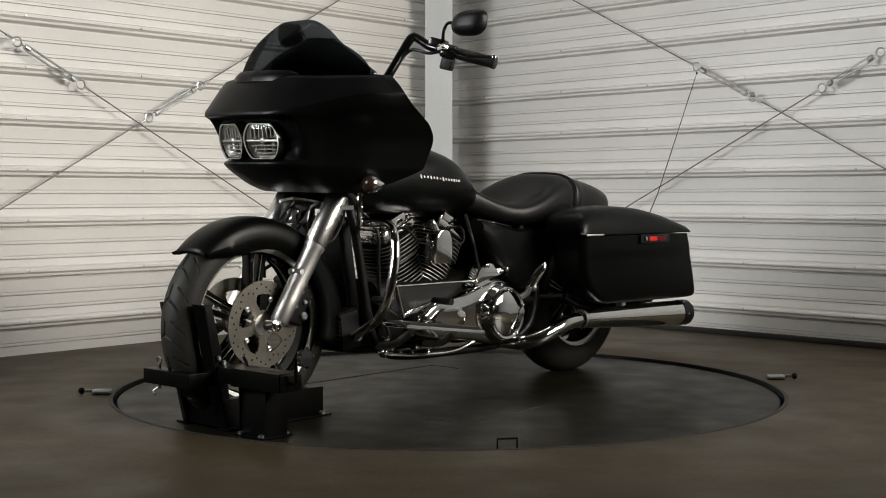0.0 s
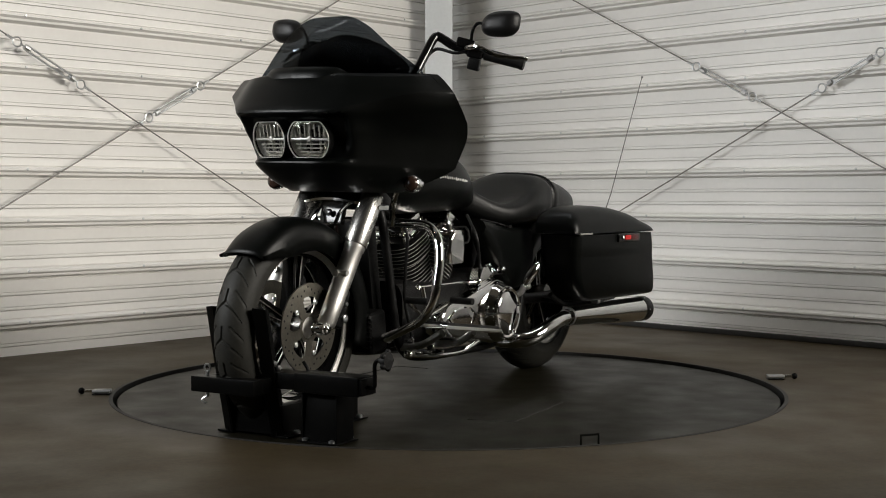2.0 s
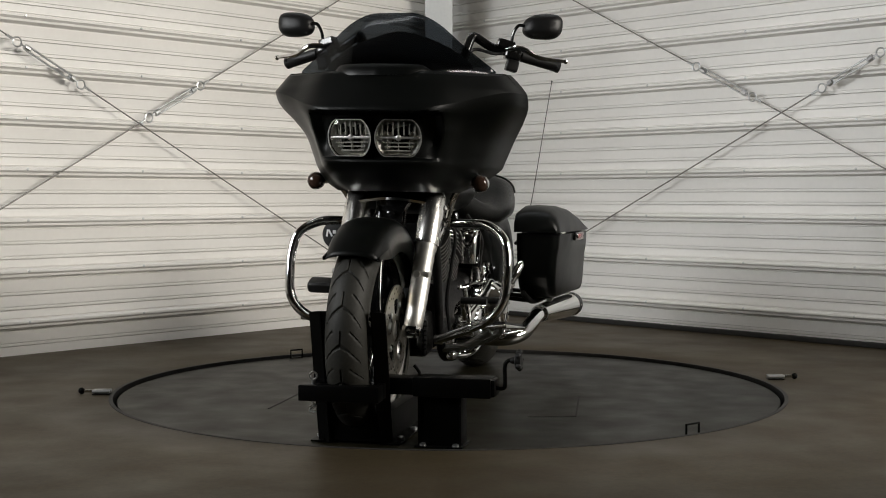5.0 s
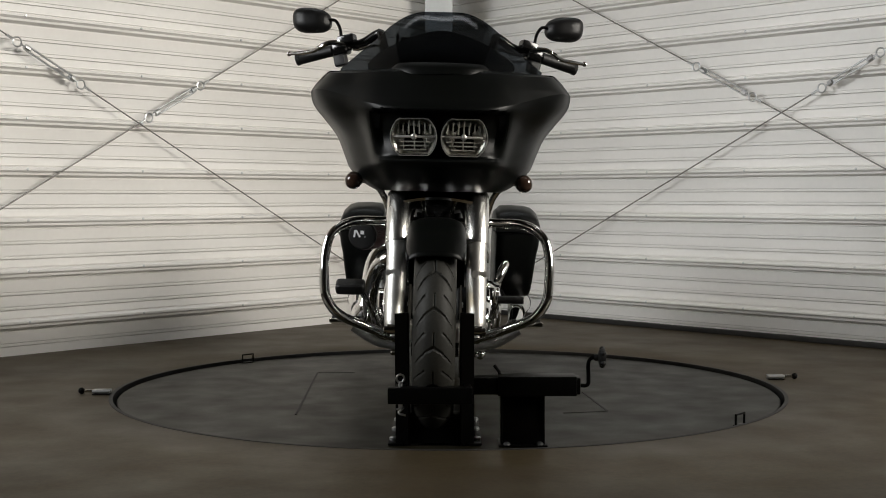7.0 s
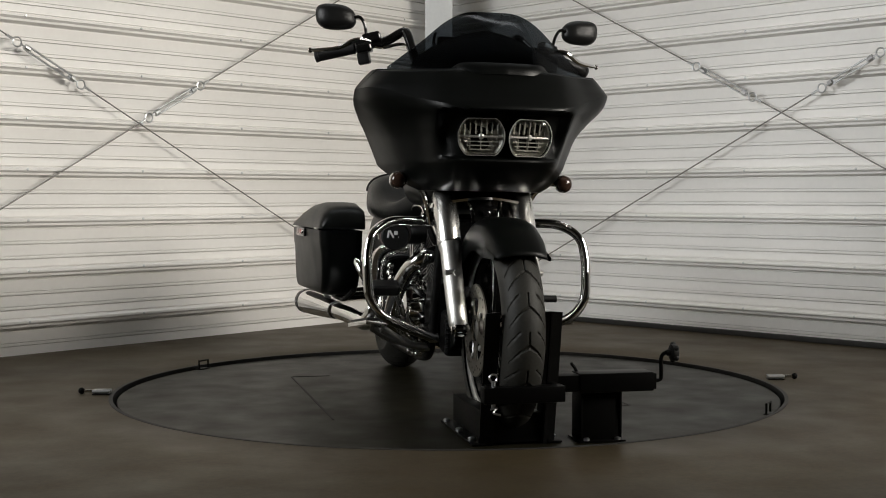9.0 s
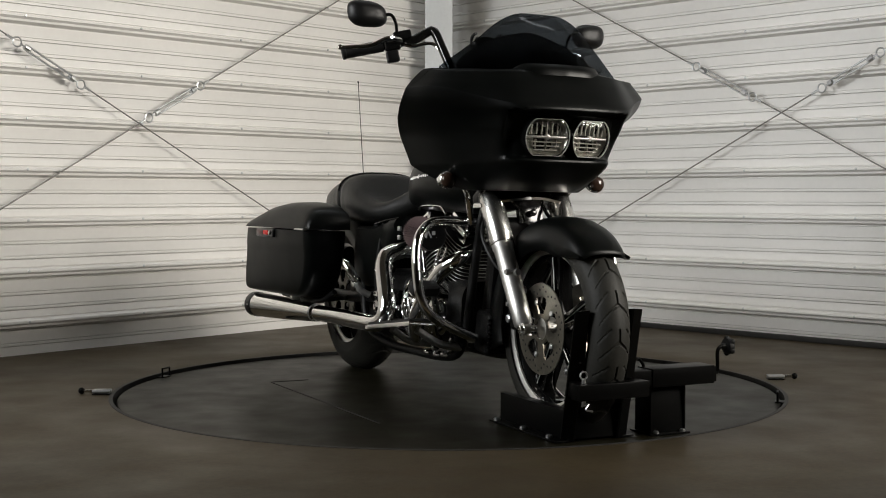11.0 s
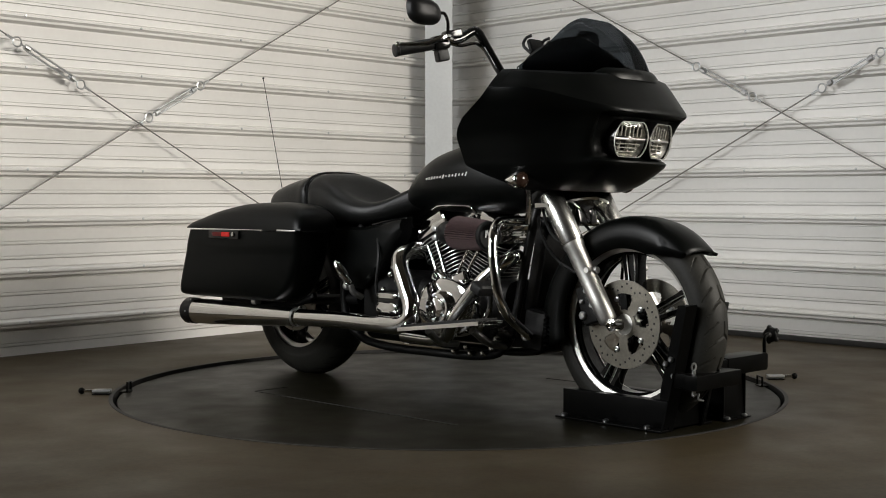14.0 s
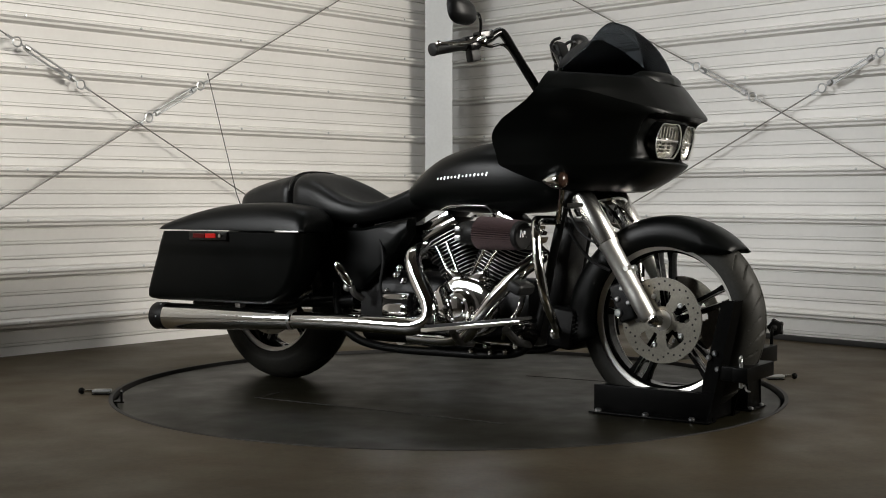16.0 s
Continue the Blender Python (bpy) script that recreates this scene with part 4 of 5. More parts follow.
bm = B()
tube(bm, [(-0.313, 0.46, 0.248), (-0.30, 0.20, 0.252), (-0.285, 0.0, 0.250), (-0.275, -0.07, 0.252), (-0.265, -0.118, 0.275), (-0.255, -0.118, 0.32), (-0.245, -0.075, 0.39), (-0.235, -0.035, 0.455), (-0.215, -0.02, 0.49), (-0.15, -0.01, 0.51), (-0.10, 0.0, 0.51)], 0.031, 70, 24)
part("rear_exhaust_pipe", bm, CHROME, bike, "chrome exhaust pipe with heat shield")
bm = B()
tube(bm, [(-0.10, -0.47, 0.52), (-0.16, -0.50, 0.50), (-0.20, -0.46, 0.46), (-0.225, -0.38, 0.375), (-0.225, -0.30, 0.285), (-0.19, -0.23, 0.225), (-0.14, -0.12, 0.200), (-0.13, 0.05, 0.200)], 0.026, 60, 24)
part("front_exhaust_pipe", bm, CHROME, bike, "chrome front exhaust pipe")
bm = B()
tube(bm, [(0.314, 0.46, 0.248), (0.31, 0.38, 0.240), (0.30, 0.30, 0.215), (0.275, 0.235, 0.185), (0.22, 0.20, 0.170), (0.12, 0.20, 0.170), (0.02, 0.20, 0.175)], 0.028, 40, 24)
part("crossover_pipe", bm, CHROME, bike, "chrome crossover exhaust pipe")

# engine: crankcase, gearbox, two finned cylinders
bm = B()
grid(bm, [oval(0.115, 0.42, 0.19, 32, y, power=4) for y in (-0.43, -0.42, -0.2, 0.0)] + [oval(0.135, 0.43, 0.165, 32, y, power=4) for y in (0.02, 0.25, 0.27)], True, True)
case = part("crankcase", bm, WRINKLE, bike, "black engine case")
CY, CZ = -0.180, 0.300
for tilt, nm in ((26, "rear"), (-25, "front")):
    ax = Vector((0, math.sin(radians(tilt)), math.cos(radians(tilt))))
    base = Vector((0, CY, CZ))
    m = Matrix.Translation(base) @ Matrix.Rotation(radians(-tilt), 4, "X")
    bm = B()
    lathe(bm, [(0.062, 0.09), (0.064, 0.30)], base, ax, 28)
    cyl = part("cylinder", bm, WRINKLE, bike, "black finned engine cylinder")
    for k in range(14):
        h = 0.112 + 0.0135 * k
        hw, hl = (0.088, 0.086) if k < 8 else (0.100, 0.100)
        o = [(hw * math.copysign(abs(math.cos(a)) ** 0.62, math.cos(a)), hl * math.copysign(abs(math.sin(a)) ** 0.62, math.sin(a))) for a in (2 * math.pi * j / 36 for j in range(36))]
        bm = B()
        slab(bm, o, m @ pose(0, 0, h), 0.0040, 0)
        fin = part("fin", bm, WRINKLE, cyl)
        bm = B()
        ro = [[m @ Vector((x * q, y * q, h + z)) for x, y in o] for q, z in ((0.992, 0.0036), (1.005, 0.0030), (1.005, 0.0012), (0.992, 0.0006))]
        grid(bm, ro, True)
        part("fin_edge", bm, ALU, fin)
    bm = B()
    box(bm, (0.185, 0.165, 0.032), m @ pose(0, 0, 0.318), 0.012, 3)
    box(bm, (0.165, 0.125, 0.042), m @ pose(0, 0, 0.350), 0.016, 3)
    rk = part("rocker_cover", bm, CHROME, cyl, "chrome rocker cover")
    for sx in (1, -1):
        for sy in (1, -1):
            bm = B()
            lathe(bm, [(0.008, 0), (0.008, 0.01), (0.005, 0.012)], m @ Vector((sx * 0.078, sy * 0.066, 0.334)), ax, 10)
            part("cover_bolt", bm, CHROME, rk)
    # pushrod tubes
    for dx in (-0.02, 0.02):
        bm = B()
        a = Vector((-0.125, CY + (0.035 if tilt > 0 else -0.035) + dx, 0.405))
        b = a.lerp(m @ Vector((-0.108, dx * 1.2, 0.315)), 0.72)
        tube(bm, [a, b], 0.0068, sides=14)
        tube(bm, [a, a.lerp(b, 0.22)], 0.0100, sides=14)
        part("pushrod_tube", bm, CHROME, cyl, "chrome pushrod tube")
    # spark lead
    bm = B()
    tube(bm, [m @ Vector((0.06, 0, 0.32)), m @ Vector((0.13, 0.0, 0.33)), m @ Vector((0.14, 0.02, 0.28)), Vector((0.10, CY, 0.56))], 0.0045, 14, 8)
    part("spark_lead", bm, GRIP, cyl)

# horn cover between the cylinders
bm = B()
rows = []
for z, w in ((0.475, 0.050), (0.482, 0.055), (0.52, 0.056), (0.560, 0.050), (0.585, 0.035), (0.592, 0.02)):
    rows.append(rrect(0.13, 0.185 - (0.592 - z) * 0.05, CY - w, CY + w, 0.016, z))
grid(bm, rows, True, True)
part("horn_cover", bm, CHROME, bike, "chrome teardrop horn cover")
bm = B()
tube(bm, [(0.12, CY - 0.04, 0.60), (0.155, CY - 0.04, 0.62), (0.16, CY - 0.02, 0.59)], 0.012, 10, 10)
part("horn_bracket", bm, CHROME, bike)

# primary cover on the bike's left
def outline_round(pts, n=64):
    c = curve3([(x, y, 0) for x, y in pts] + [(*pts[0], 0)], n + 1)[:-1]
    return [(p.x, p.y) for p in c]


prim = [(0.215, 0.28), (0.195, 0.375), (0.12, 0.405), (0.02, 0.385), (-0.10, 0.355), (-0.24, 0.335), (-0.295, 0.29), (-0.275, 0.235), (-0.15, 0.205), (0.0, 0.185), (0.10, 0.168), (0.185, 0.195)]
bm = B()
o = outline_round(prim)
cx, cz = -0.03, 0.28
grid(bm, [[Vector((x, cx + (y - cx) * q, cz + (z - cz) * q)) for y, z in o] for x, q in ((0.11, 1.0), (0.165, 1.0), (0.178, 0.985), (0.186, 0.94), (0.190, 0.86), (0.190, 0.5))], True, True)
pc = part("primary_cover", bm, CHROME, bike, "polished chrome primary cover", sharp=40)
bm = B()
lathe(bm, [(0.112, 0.0), (0.110, 0.025), (0.098, 0.040), (0.097, 0.044)], (0.175, 0.118, 0.282), (1, 0, 0), 64)
part("cover_collar", bm, CHROME, pc)
bm = B()
lathe(bm, [(0.095, 0.040), (0.095, 0.052), (0.091, 0.056), (0.083, 0.054), (0.078, 0.058), (0.04, 0.064), (0.0, 0.066)], (0.175, 0.118, 0.282), (1, 0, 0), 64, False)
dc = part("derby_cover", bm, CHROME, pc, "round polished chrome clutch cover")
for k in range(5):
    t = 2 * math.pi * k / 5 + 0.3
    bm = B()
    lathe(bm, [(0.006, 0), (0.006, 0.005), (0.004, 0.006)], (0.228, 0.118 + 0.088 * math.cos(t), 0.282 + 0.088 * math.sin(t)), (1, 0, 0), 10)
    part("cover_bolt", bm, CHROME, dc)
bm = B()
slab(bm, [(0.00, 0.385), (0.03, 0.44), (0.055, 0.462), (0.10, 0.468), (0.165, 0.455), (0.205, 0.420), (0.185, 0.415), (0.15, 0.435), (0.10, 0.41), (0.05, 0.385)], side_plane(0.12), 0.045, 0.01)
part("starter_cover", bm, CHROME, pc, "chrome starter end cover")
for y, z in ((0.065, 0.458), (0.175, 0.44), (-0.26, 0.30), (-0.05, 0.36), (-0.13, 0.21), (0.03, 0.19)):
    bm = B()
    lathe(bm, [(0.008, 0), (0.008, 0.008), (0.005, 0.010)], (0.168, y, z), (1, 0, 0), 12)
    part("cover_bolt", bm, CHROME, pc)
# raised oval on the front of the primary
bm = B()
o2 = outline_round([(-0.255, 0.285), (-0.20, 0.318), (-0.11, 0.318), (-0.07, 0.285), (-0.10, 0.25), (-0.20, 0.245)])
grid(bm, [[Vector((x, -0.165 + (y + 0.165) * q, 0.28 + (z - 0.28) * q)) for y, z in o2] for x, q in ((0.184, 1.0), (0.197, 0.97), (0.201, 0.88), (0.2015, 0.5))], True, True)
part("inspection_cover", bm, CHROME, pc, "oval chrome inspection cover")

# right side covers
bm = B()
o = outline_round([(-0.06, 0.30), (-0.09, 0.38), (-0.17, 0.42), (-0.29, 0.40), (-0.345, 0.33), (-0.32, 0.25), (-0.22, 0.215), (-0.11, 0.23)])
grid(bm, [[Vector((-x, -0.2 + (y + 0.2) * q, 0.32 + (z - 0.32) * q)) for y, z in o] for x, q in ((0.10, 1.0), (0.165, 1.0), (0.180, 0.95), (0.186, 0.85), (0.187, 0.5))], True, True)
cc = part("cam_cover", bm, CHROME, bike, "chrome cam cover")
bm = B()
lathe(bm, [(0.062, 0), (0.060, 0.02), (0.052, 0.028), (0.050, 0.026), (0.036, 0.026), (0.034, 0.034), (0.02, 0.036), (0, 0.036)], (-0.182, -0.195, 0.318), (-1, 0, 0), 48, False)
tc_ = part("timer_cover", bm, CHROME, cc, "round chrome timer cover")
for k in range(5):
    t = 2 * math.pi * k / 5
    bm = B()
    lathe(bm, [(0.005, 0), (0.005, 0.005), (0.003, 0.006)], (-0.208, -0.195 + 0.045 * math.cos(t), 0.318 + 0.045 * math.sin(t)), (-1, 0, 0), 8)
    part("cover_bolt", bm, ZINC, tc_)
for y in (-0.15, -0.245):
    bm = B()
    box(bm, (0.05, 0.075, 0.04), pose(-0.135, y, 0.418, 20 if y > -0.2 else -20), 0.012, 3)
    part("tappet_block", bm, CHROME, cc)
bm = B()
lathe(bm, [(0.036, 0.0), (0.037, 0.05), (0.034, 0.075), (0.022, 0.085), (0, 0.086)], (-0.10, -0.395, 0.245), (-0.45, -0.9, 0.1), 28, False)
part("oil_filter", bm, GLOSS, bike, "black oil filter")
bm = B()
rows = [rrect(0.13, xo_, 0.0, 0.155, 0.03, z) for z, xo_ in ((0.262, 0.185), (0.268, 0.20), (0.30, 0.205), (0.345, 0.205), (0.358, 0.20), (0.362, 0.185))]
grid(bm, [[Vector((-p.x, p.y - 0.015, p.z)) for p in r] for r in rows], True, True)
gb = part("gearbox_cover", bm, GLOSS, bike, "black and chrome gearbox end cover")
for z0, z1 in ((0.275, 0.322), (0.335, 0.356)):
    bm = B()
    o = [(0.063 + 0.055 * math.copysign(abs(math.cos(a)) ** 0.6, math.cos(a)), (z0 + z1) / 2 + (z1 - z0) / 2 * math.copysign(abs(math.sin(a)) ** 0.6, math.sin(a))) for a in (2 * math.pi * k / 32 for k in range(32))]
    ro = [[Vector((-x, 0.063 + (y - 0.063) * q, (z0 + z1) / 2 + (z - (z0 + z1) / 2) * q)) for y, z in o] for x, q in ((0.200, 1.0), (0.211, 0.97), (0.214, 0.85), (0.214, 0.4))]
    grid(bm, ro, True, True)
    part("cover_panel", bm, CHROME, gb, "chrome raised panel")
for y, z in ((0.075, 0.445), (0.055, 0.40), (0.13, 0.36), (-0.01, 0.30), (0.09, 0.42)):
    bm = B()
    ball(bm, (-0.165, y, z), (0.014, 0.013, 0.013), seg=12)
    part("acorn_nut", bm, CHROME, bike)

# air filter cone with its elbow
fa, fb = Vector((-0.222, -0.305, 0.578)), Vector((-0.248, -0.470, 0.572))
d = (fb - fa).normalized()
u = d.orthogonal().normalized()
w = d.cross(u)
bm = B()
rows = []
for f, r in ((0.0, 0.053), (0.5, 0.050), (1.0, 0.046)):
    rows.append([fa.lerp(fb, f) + (u * math.cos(t) + w * math.sin(t)) * (r + (0.004 if k % 2 else -0.003)) for k, t in ((k, 2 * math.pi * k / 88) for k in range(88))])
grid(bm, rows, True, True)
af = part("air_filter", bm, FILTER, bike, "dark red pleated cone air filter", sharp=80)
bm = B()
lathe(bm, [(0.045, -0.006), (0.048, 0.0), (0.047, 0.014), (0.042, 0.019), (0.0, 0.020)], fb, d, 40, False)
cap_ = part("filter_cap", bm, GRIP, af, "black rubber end cap")
# the maker's mark as plain white blocks
for x, wd, h, rot in ((-0.024, 0.006, 0.024, 8), (-0.013, 0.006, 0.026, -30), (0.001, 0.012, 0.012, 0), (0.014, 0.006, 0.024, 8), (0.024, 0.012, 0.006, 0)):
    bm = B()
    box(bm, (wd, h, 0.0016), Matrix.Translation(fb + d * 0.0205 + Vector((x, 0, 0.006 if h > 0.02 else 0.01))) @ Matrix.Rotation(radians(rot), 4, "Y") @ Matrix(((1, 0, 0, 0), (0, 0, 1, 0), (0, 1, 0, 0), (0, 0, 0, 1))), 0.0004, 1)
    part("mark", bm, WHITE, cap_)
bm = B()
tube(bm, [(-0.222, -0.31, 0.578), (-0.215, -0.26, 0.578), (-0.17, -0.21, 0.575), (-0.08, -0.19, 0.57)], 0.040, 20, 24)
part("intake_elbow", bm, GRIP, bike, "black intake elbow")
for y, z in ((-0.235, 0.56), (-0.235, 0.59)):
    bm = B()
    box(bm, (0.008, 0.022, 0.016), pose(-0.262, y, z), 0.003)
    part("intake_clamp", bm, ZINC, bike)
bm = B()
tube(bm, [(-0.115, -0.07, 0.655), (-0.12, -0.11, 0.668), (-0.12, -0.26, 0.668), (-0.115, -0.29, 0.645)], 0.0045, 24, 8)
part("breather_tube", bm, CHROME, bike)

# crash bar
for s in (1, -1):
    bm = B()
    tube(bm, [(s * 0.0, -0.515, 0.622), (s * 0.20, -0.525, 0.622), (s * 0.285, -0.553, 0.617), (s * 0.342, -0.588, 0.580), (s * 0.360, -0.602, 0.52), (s * 0.361, -0.618, 0.44), (s * 0.352, -0.628, 0.375), (s * 0.315, -0.628, 0.325), (s * 0.235, -0.60, 0.285), (s * 0.135, -0.56, 0.245)], 0.0155, 64, 16)
    cb = part("crash_bar", bm, CHROME, bike, "chrome engine guard bar")
    bm = B()
    lathe(bm, [(0.017, -0.012), (0.017, 0.012), (0.011, 0.016)], (s * 0.130, -0.545, 0.243), (s, -0.3, 0), 14)
    part("bar_bolt", bm, CHROME, cb)

# frame
bm = B()
for s in (1, -1):
    tube(bm, [(s * 0.06, -0.575, 0.78), (s * 0.10, -0.555, 0.66), (s * 0.11, -0.52, 0.50), (s * 0.115, -0.485, 0.32), (s * 0.115, -0.45, 0.215), (s * 0.115, -0.38, 0.165), (s * 0.12, -0.1, 0.150), (s * 0.13, 0.25, 0.165), (s * 0.14, 0.36, 0.24), (s * 0.14, 0.37, 0.45), (s * 0.12, 0.30, 0.60)], 0.0155, 60, 12)
part("frame_tube", bm, WRINKLE, bike, "black steel frame tubes")
bm = B()
for s in (1, -1):
    tube(bm, [(s * 0.125, 0.30, 0.32), (s * 0.13, 0.5, 0.305), (s * 0.13, RY + 0.03, AZ)], 0.022, 12, 12)
part("swingarm", bm, WRINKLE, bike)
bm = B()
box(bm, (0.20, 0.10, 0.14), pose(0, -0.545, 0.26, 8), 0.02, 3)
cool = part("oil_cooler", bm, WRINKLE, bike, "black oil cooler")
for k in range(7):
    bm = B()
    box(bm, (0.205, 0.012, 0.006), pose(0, -0.598, 0.215 + 0.015 * k), 0.002, 1)
    part("cooler_fin", bm, WRINKLE, cool)
bm = B()
box(bm, (0.12, 0.06, 0.32), pose(0, -0.52, 0.47, 10), 0.015, 2)
part("neck_cover", bm, WRINKLE, bike)
for s in (1, -1):
    bm = B()
    rows = []
    for y, zb, zt, xo_ in ((0.05, 0.57, 0.628, 0.160), (0.10, 0.50, 0.618, 0.168), (0.17, 0.43, 0.600, 0.170), (0.25, 0.36, 0.588, 0.170), (0.33, 0.36, 0.588, 0.170), (0.42, 0.40, 0.588, 0.168)):
        rows.append([Vector((s * x, y, z)) for x, z in ((0.10, zb), (xo_ - 0.012, zb), (xo_, zb + 0.015), (xo_ + 0.004, (zb + zt) / 2), (xo_ - 0.005, zt - 0.012), (xo_ - 0.02, zt), (0.10, zt))])
    grid(bm, rows, True, True)
    part("side_cover", bm, PAINT, bike, "satin black side cover", sharp=40)
    bm = B()
    tube(bm, [(s * 0.150, 0.03, 0.625), (s * 0.178, 0.10, 0.612), (s * 0.188, 0.17, 0.598)], 0.0035, 10, 8)
    part("cover_trim", bm, GLOSS, bike)
    # footboard
    bm = B()
    o = [(-0.06, -0.205), (0.05, -0.20), (0.062, 0.12), (0.045, 0.19), (0.0, 0.21), (-0.045, 0.20), (-0.06, 0.14)]
    m = Matrix.Translation((s * 0.30, -0.335, 0.262)) @ Matrix.Rotation(radians(-7), 4, "X")
    slab(bm, [(x * s, y) for x, y in o], m, 0.014, 0.004)
    fb_ = part("footboard", bm, CHROME, bike, "chrome-edged rider footboard")
    bm = B()
    slab(bm, [(x * s * 0.86, y * 0.93) for x, y in o], m @ pose(0, 0, 0.0145), 0.008, 0.002)
    part("footboard_pad", bm, GRIP, fb_, "black rubber pad")
    bm = B()
    tube(bm, [(s * 0.12, -0.44, 0.20), (s * 0.20, -0.44, 0.215), (s * 0.28, -0.44, 0.262)], 0.013, 10, 10)
    part("footboard_bracket", bm, CAST, fb_)
    bm = B()
    tube(bm, [(s * 0.12, -0.21, 0.19), (s * 0.20, -0.21, 0.20), (s * 0.28, -0.23, 0.245)], 0.013, 10, 10)
    part("footboard_bracket", bm, CAST, fb_)
    # passenger peg folded up
    a, b = Vector((s * 0.225, 0.245, 0.375)), Vector((s * 0.262, 0.285, 0.455))
    bm = B()
    lathe(bm, [(0.010, 0), (0.016, 0.01), (0.018, 0.05), (0.016, 0.09), (0.006, 0.105)], a, b - a, 16)
    pg = part("passenger_peg", bm, CHROME, bike, "folded chrome passenger peg")
    bm = B()
    tube(bm, [a, Vector((s * 0.215, 0.24, 0.35)), Vector((s * 0.18, 0.23, 0.33))], 0.012, 8, 10)
    ball(bm, (s * 0.228, 0.262, 0.372), (0.016, 0.016, 0.016), seg=12)
    part("peg_mount", bm, CAST, pg)

# gear shift and brake linkages
bm = B()
tube(bm, [(0.17, -0.42, 0.405), (0.17, 0.0, 0.405)], 0.005, sides=8)
for y in (-0.42, 0.0):
    ball(bm, (0.17, y, 0.405), (0.010, 0.012, 0.010), seg=10)
part("shift_rod", bm, CHROME, bike, "chrome gear shift rod")
for (y0_, z0_, y1_, z1_) in ((-0.42, 0.405, -0.40, 0.30), (-0.40, 0.30, -0.53, 0.365), (-0.40, 0.30, -0.25, 0.345)):
    bm = B()
    tube(bm, [(0.185, y0_, z0_), (0.20, y1_, z1_)], 0.008, sides=10)
    part("shift_lever", bm, CHROME, bike)
for y, z in ((-0.54, 0.372), (-0.25, 0.352)):
    bm = B()
    tube(bm, [(0.20, y, z), (0.285, y, z)], 0.012, sides=14)
    part("shift_peg", bm, GRIP, bike, "black rubber shift peg")
bm = B()
box(bm, (0.098, 0.055, 0.040), pose(-0.285, -0.50, 0.402, 25), 0.016, 3)
bp_ = part("brake_pedal", bm, GRIP, bike, "black rubber brake pedal pad")
bm = B()
tube(bm, [(-0.25, -0.49, 0.39), (-0.22, -0.46, 0.33), (-0.20, -0.40, 0.26), (-0.16, -0.36, 0.22)], 0.010, 14, 10)
part("pedal_arm", bm, CHROME, bp_)
# side stand under the frame
bm = B()
tube(bm, [(0.15, -0.44, 0.175), (0.165, -0.28, 0.160), (0.165, -0.10, 0.158), (0.17, 0.00, 0.185)], 0.008, 20, 10)
ball(bm, (0.15, -0.44, 0.18), (0.018, 0.02, 0.018), seg=12)
part("side_stand", bm, CHROME, bike, "chrome side stand folded up")
for s in (1, -1):
    for y, z in ((-0.40, 0.19), (-0.30, 0.165), (-0.28, 0.185), (-0.36, 0.17), (-0.42, 0.225), (-0.22, 0.165)):
        bm = B()
        lathe(bm, [(0.010, -0.01), (0.010, 0.012), (0.006, 0.016), (0, 0.017)], (s * 0.138, y, z), (s, 0, 0), 10, False)
        part("frame_bolt", bm, CHROME, bike)
# cables at the neck
for s, pts in ((1, [(0.08, -0.50, 0.66), (0.16, -0.49, 0.60), (0.15, -0.47, 0.48), (0.13, -0.44, 0.36), (0.14, -0.40, 0.22)]), (-1, [(-0.10, -0.56, 0.64), (-0.13, -0.60, 0.58), (-0.12, -0.66, 0.50), (-0.12, -0.74, 0.46)]),
               (1, [(0.10, 0.02, 0.64), (0.16, -0.01, 0.56), (0.15, 0.03, 0.48), (0.14, 0.06, 0.42)]), (-1, [(-0.14, 0.20, 0.60), (-0.19, 0.13, 0.48), (-0.19, 0.14, 0.36), (-0.17, 0.10, 0.25)])):
    bm = B()
    tube(bm, pts, 0.006, 20, 8)
    part("wiring_tube", bm, GRIP, bike)
# antenna
bm = B()
tube(bm, [(0.155, 1.10, 0.60), (0.165, 1.17, 0.72), (0.208, 1.384, 1.243)], 0.0022, sides=6, r2=0.0016)
ball(bm, (0.208, 1.384, 1.243), (0.004, 0.004, 0.005), seg=8)
an = part("antenna", bm, GRIP, bike, "thin black whip antenna")
bm = B()
tube(bm, [(0.12, 1.00, 0.50), (0.15, 1.08, 0.55), (0.157, 1.115, 0.63)], 0.008, 10, 10)
part("antenna_base", bm, GRIP, an)
bm = B()
box(bm, (0.17, 0.05, 0.09), pose(0, 1.09, 0.46, 10), 0.02, 3)
part("tail_light", bm, DARKRED, bike, "dark red tail light")

